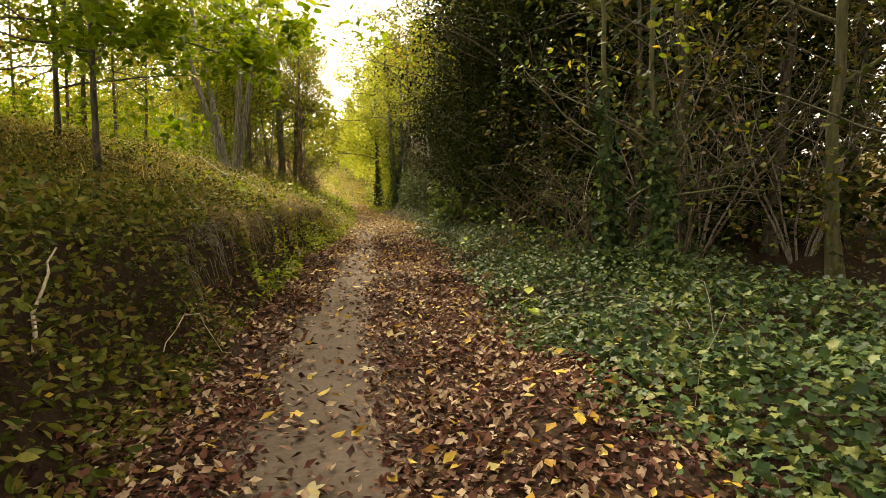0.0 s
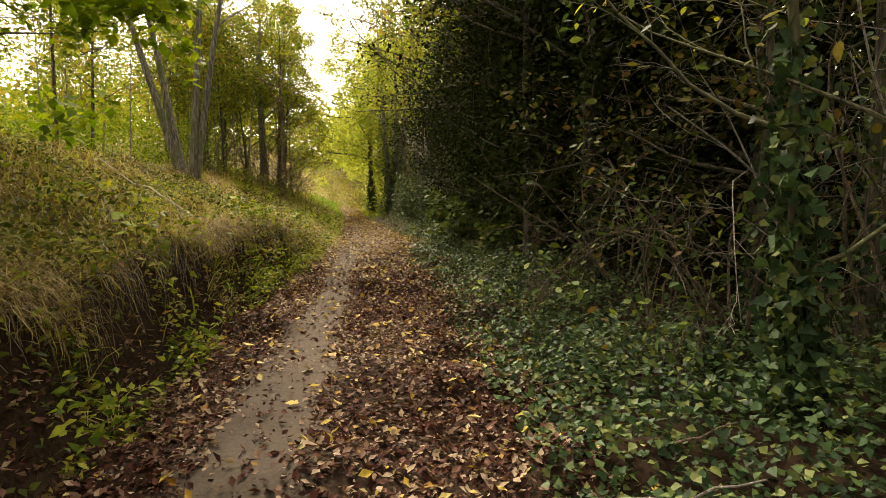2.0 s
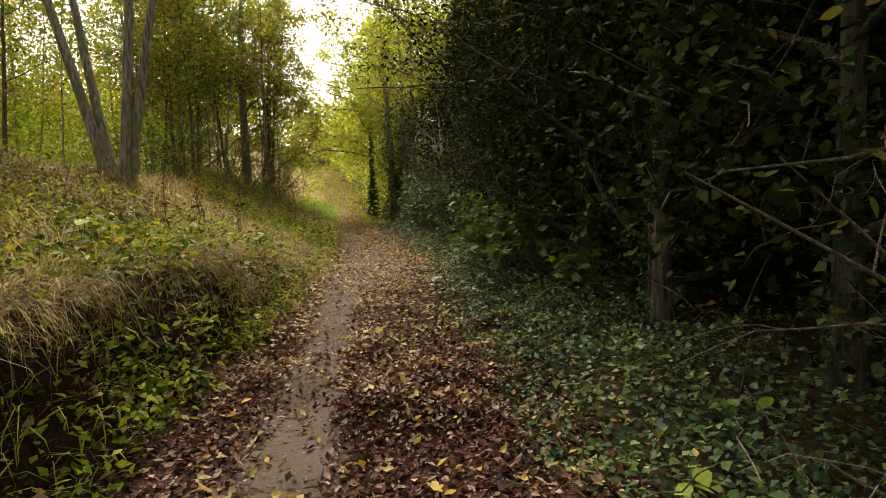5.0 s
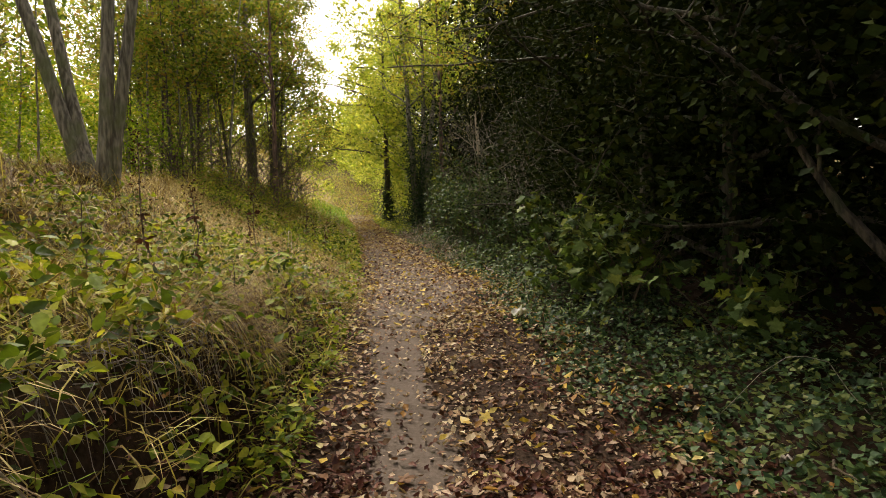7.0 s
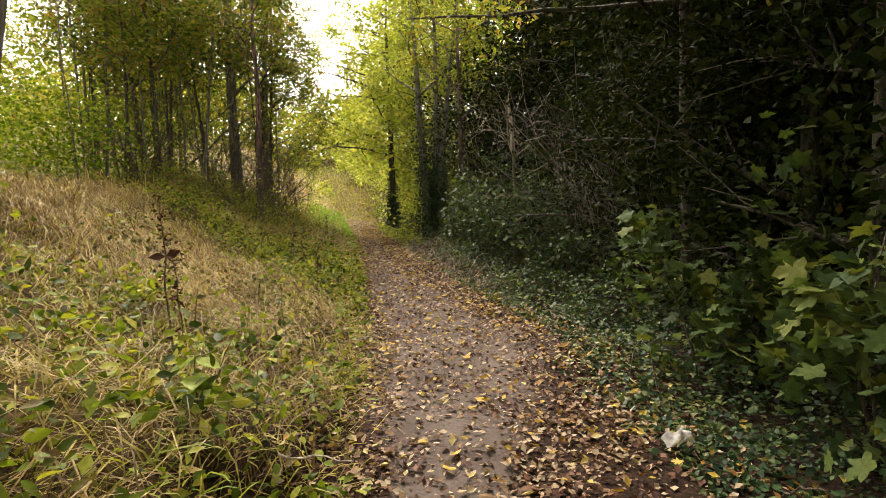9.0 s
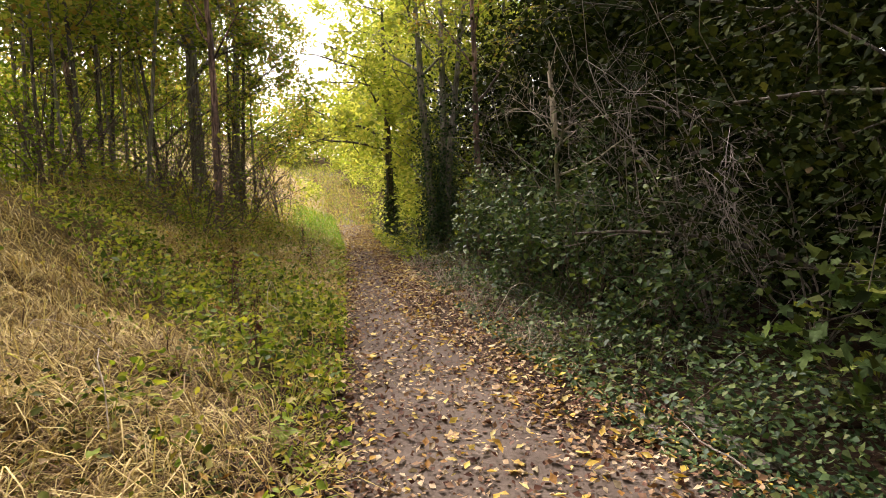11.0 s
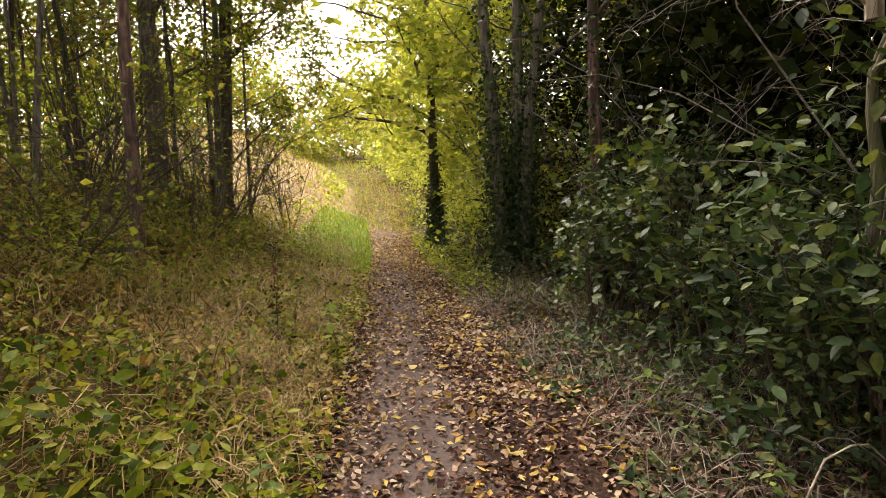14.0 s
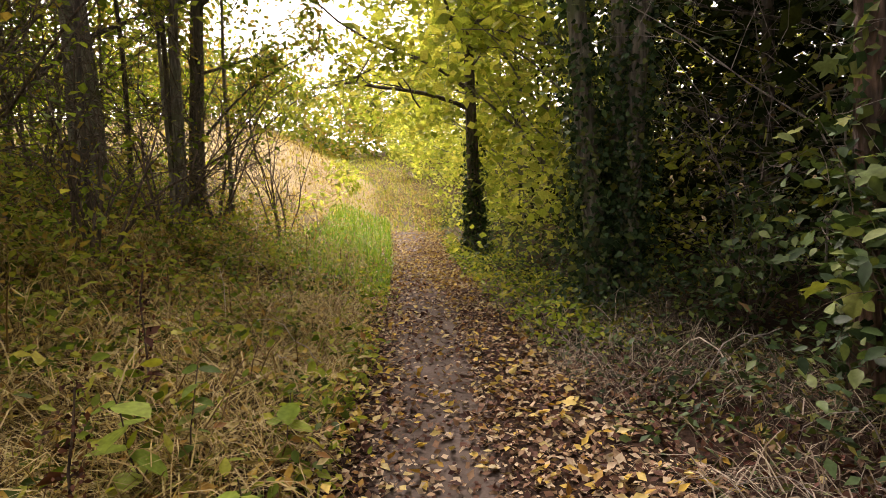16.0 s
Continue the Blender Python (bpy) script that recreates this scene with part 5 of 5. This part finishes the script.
def build_canes():
    """Arching bramble canes over the ivy and the bank."""
    rng = np.random.RandomState(19)
    for k in range(46):
        y = rng.uniform(2, 31)
        x = float(edge_l(y)) - rng.uniform(0.2, 1.6) if k % 3 == 0 else float(edge_r(y)) + rng.uniform(0.1, 1.8)
        a, ln, top = rng.uniform(0, 6.28), rng.uniform(0.4, 1.1), rng.uniform(0.25, 0.55)
        q = np.linspace(0, 1, 9)
        px, py = x + math.cos(a) * ln * q, y + math.sin(a) * ln * q
        pts = np.stack([px, py, height(px, py) + top * np.sin(np.pi * np.clip(q * 1.1, 0, 0.97)) + 0.02], 1) + rng.normal(0, 0.012, (9, 3))
        if not clear_of_way(pts, (0, 0, 0), 0.9).all():
            continue
        stick(pts, rng.uniform(0.0025, 0.0045), (DEADWOOD, TWIG_BROWN, TWIG)[k % 3], ("pale arching bramble cane", "brown arching bramble cane", "grey arching bramble cane")[k % 3] + " over the ground cover", "bramble_cane", "bramble canes", "cane")


def build_verge_canes():
    """Long pale dead stems arching over the dark verge."""
    rng = np.random.RandomState(37)
    for k in range(26):
        y = rng.uniform(22.5, 31.5)
        x = float(edge_r(y)) + rng.uniform(0.15, 1.3)
        a, ln, top = rng.uniform(0, 6.28), rng.uniform(0.5, 1.1), rng.uniform(0.15, 0.45)
        q = np.linspace(0, 1, 8)
        px, py = x + math.cos(a) * ln * q, y + math.sin(a) * ln * q
        pts = np.stack([px, py, height(px, py) + top * np.sin(np.pi * np.clip(q * 1.1, 0, 0.97)) + 0.02], 1) + rng.normal(0, 0.014, (8, 3))
        if clear_of_way(pts, (0, 0, 0), 0.85).all():
            stick(pts, rng.uniform(0.003, 0.006), (DEADWOOD, TWIG)[k % 2], "pale dead cane arching over the dark verge", "dead_cane", "dead verge canes", "cane")


def build_roots():
    """Fine roots and dead stems hanging down the cut face of the bank."""
    rng = np.random.RandomState(23)
    n = 420
    y = rng.uniform(4.5, 14.5, n)
    x = edge_l(y) - rng.uniform(0.3, 0.5, n)
    tubes = []
    for a, b in zip(x, y):
        top = np.array([a, b, float(height(a, b)) + 0.04])
        ln = rng.uniform(0.15, 0.5)
        q = np.linspace(0, 1, 5)
        pts = top + np.stack([0.16 * q + rng.normal(0, 0.02, 5), rng.normal(0, 0.06) * q + rng.normal(0, 0.015, 5), 0.05 * np.sin(3.1 * q) - ln * q * q], 1)
        tubes.append(tube(pts, np.linspace(0.0028, 0.001, 5), 3))
    stuff("hanging_roots", "fine roots and dead stems hanging down the bank face", "roots", joined(tubes), TWIG)


build_sticks()
build_kerbs()
build_canes()
build_verge_canes()
build_roots()
for k, (x, y, h) in enumerate(((-3.5, 13.95, 1.0), (-3.3, 14.2, 0.7), (-3.75, 21.3, 0.7), (-4.1, 21.9, 0.8), (-3.55, 16.4, 0.9), (-3.9, 17.3, 0.7), (-4.5, 22.8, 0.9), (-4.6, 27.0, 0.7), (-5.0, 27.9, 0.8))):
    build_dock(400 + k, x, y, h)
for k, (x, y, h, n, big) in enumerate(((-4.75, 27.55, 0.5, 8, 0.16), (-4.5, 28.2, 0.4, 6, 0.13), (-4.15, 27.2, 0.6, 8, 0.12), (-2.75, 8.3, 0.35, 6, 0.12), (-2.9, 11.4, 0.45, 6, 0.12), (-2.6, 12.5, 0.4, 8, 0.1), (-3.1, 15.6, 0.35, 8, 0.12), (-2.9, 14.6, 0.3, 6, 0.1), (-3.35, 20.3, 0.3, 8, 0.1), (0.8, 5.1, 0.4, 6, 0.12), (0.35, 9.9, 0.35, 6, 0.1))):
    build_broadleaf(420 + k, x, y, h, n, "young plant with broad fresh green leaves", L_LIME, big)
L_PLANT = leaf_mat("nettle_leaf", [(0.07, 0.12, 0.025), (0.11, 0.18, 0.035), (0.17, 0.24, 0.05), (0.26, 0.27, 0.06)], 0.35, 0.55, True)
plant_rng = np.random.RandomState(61)
for k in range(34):
    y = plant_rng.uniform(12.5, 31)
    if k % 4 == 3:
        y = plant_rng.uniform(21, 31)
        x = float(edge_r(y)) + plant_rng.uniform(0.15, 0.9)
    else:
        x = float(edge_l(y)) - plant_rng.uniform(0.1, 2.2)
    build_broadleaf(450 + k, x, y, plant_rng.uniform(0.2, 0.55), int(plant_rng.choice((8, 10, 12))), "upright nettle with toothed dull green leaves", L_PLANT, plant_rng.uniform(0.07, 0.11), LEAFLET)
build_paper()


def build_single_leaves():
    """Large fallen leaves that stand out on the path."""
    rng = np.random.RandomState(55)
    holder = thing("large_fallen_leaves", (0, 0, 0), "large yellow and tan fallen leaves on the path", "leaves", kind="stuff")
    shapes = []
    for tv, tf in (LOBED, (BROAD[0] * (0.6, 1, -2.0), BROAD[1]), (BROAD[0] * (0.8, 1, -1.5), BROAD[1])):
        shapes.append(mesh_of("leaf", tv, tf, LITTER_ONE))
    p = spots(rng, 300, 1.5, 32, lambda y: edge_l(y) - 0.3, lambda y: edge_r(y) + 0.5)
    for k, (x, y, z) in enumerate(p):
        ob = part("leaf", shapes[k % 3], holder)
        ob.matrix_local = pose(x, y, z + 0.03, rng.normal(0, 12), rng.normal(0, 12), rng.uniform(0, 360)) @ Matrix.Scale(rng.uniform(0.05, 0.1), 4)


build_single_leaves()
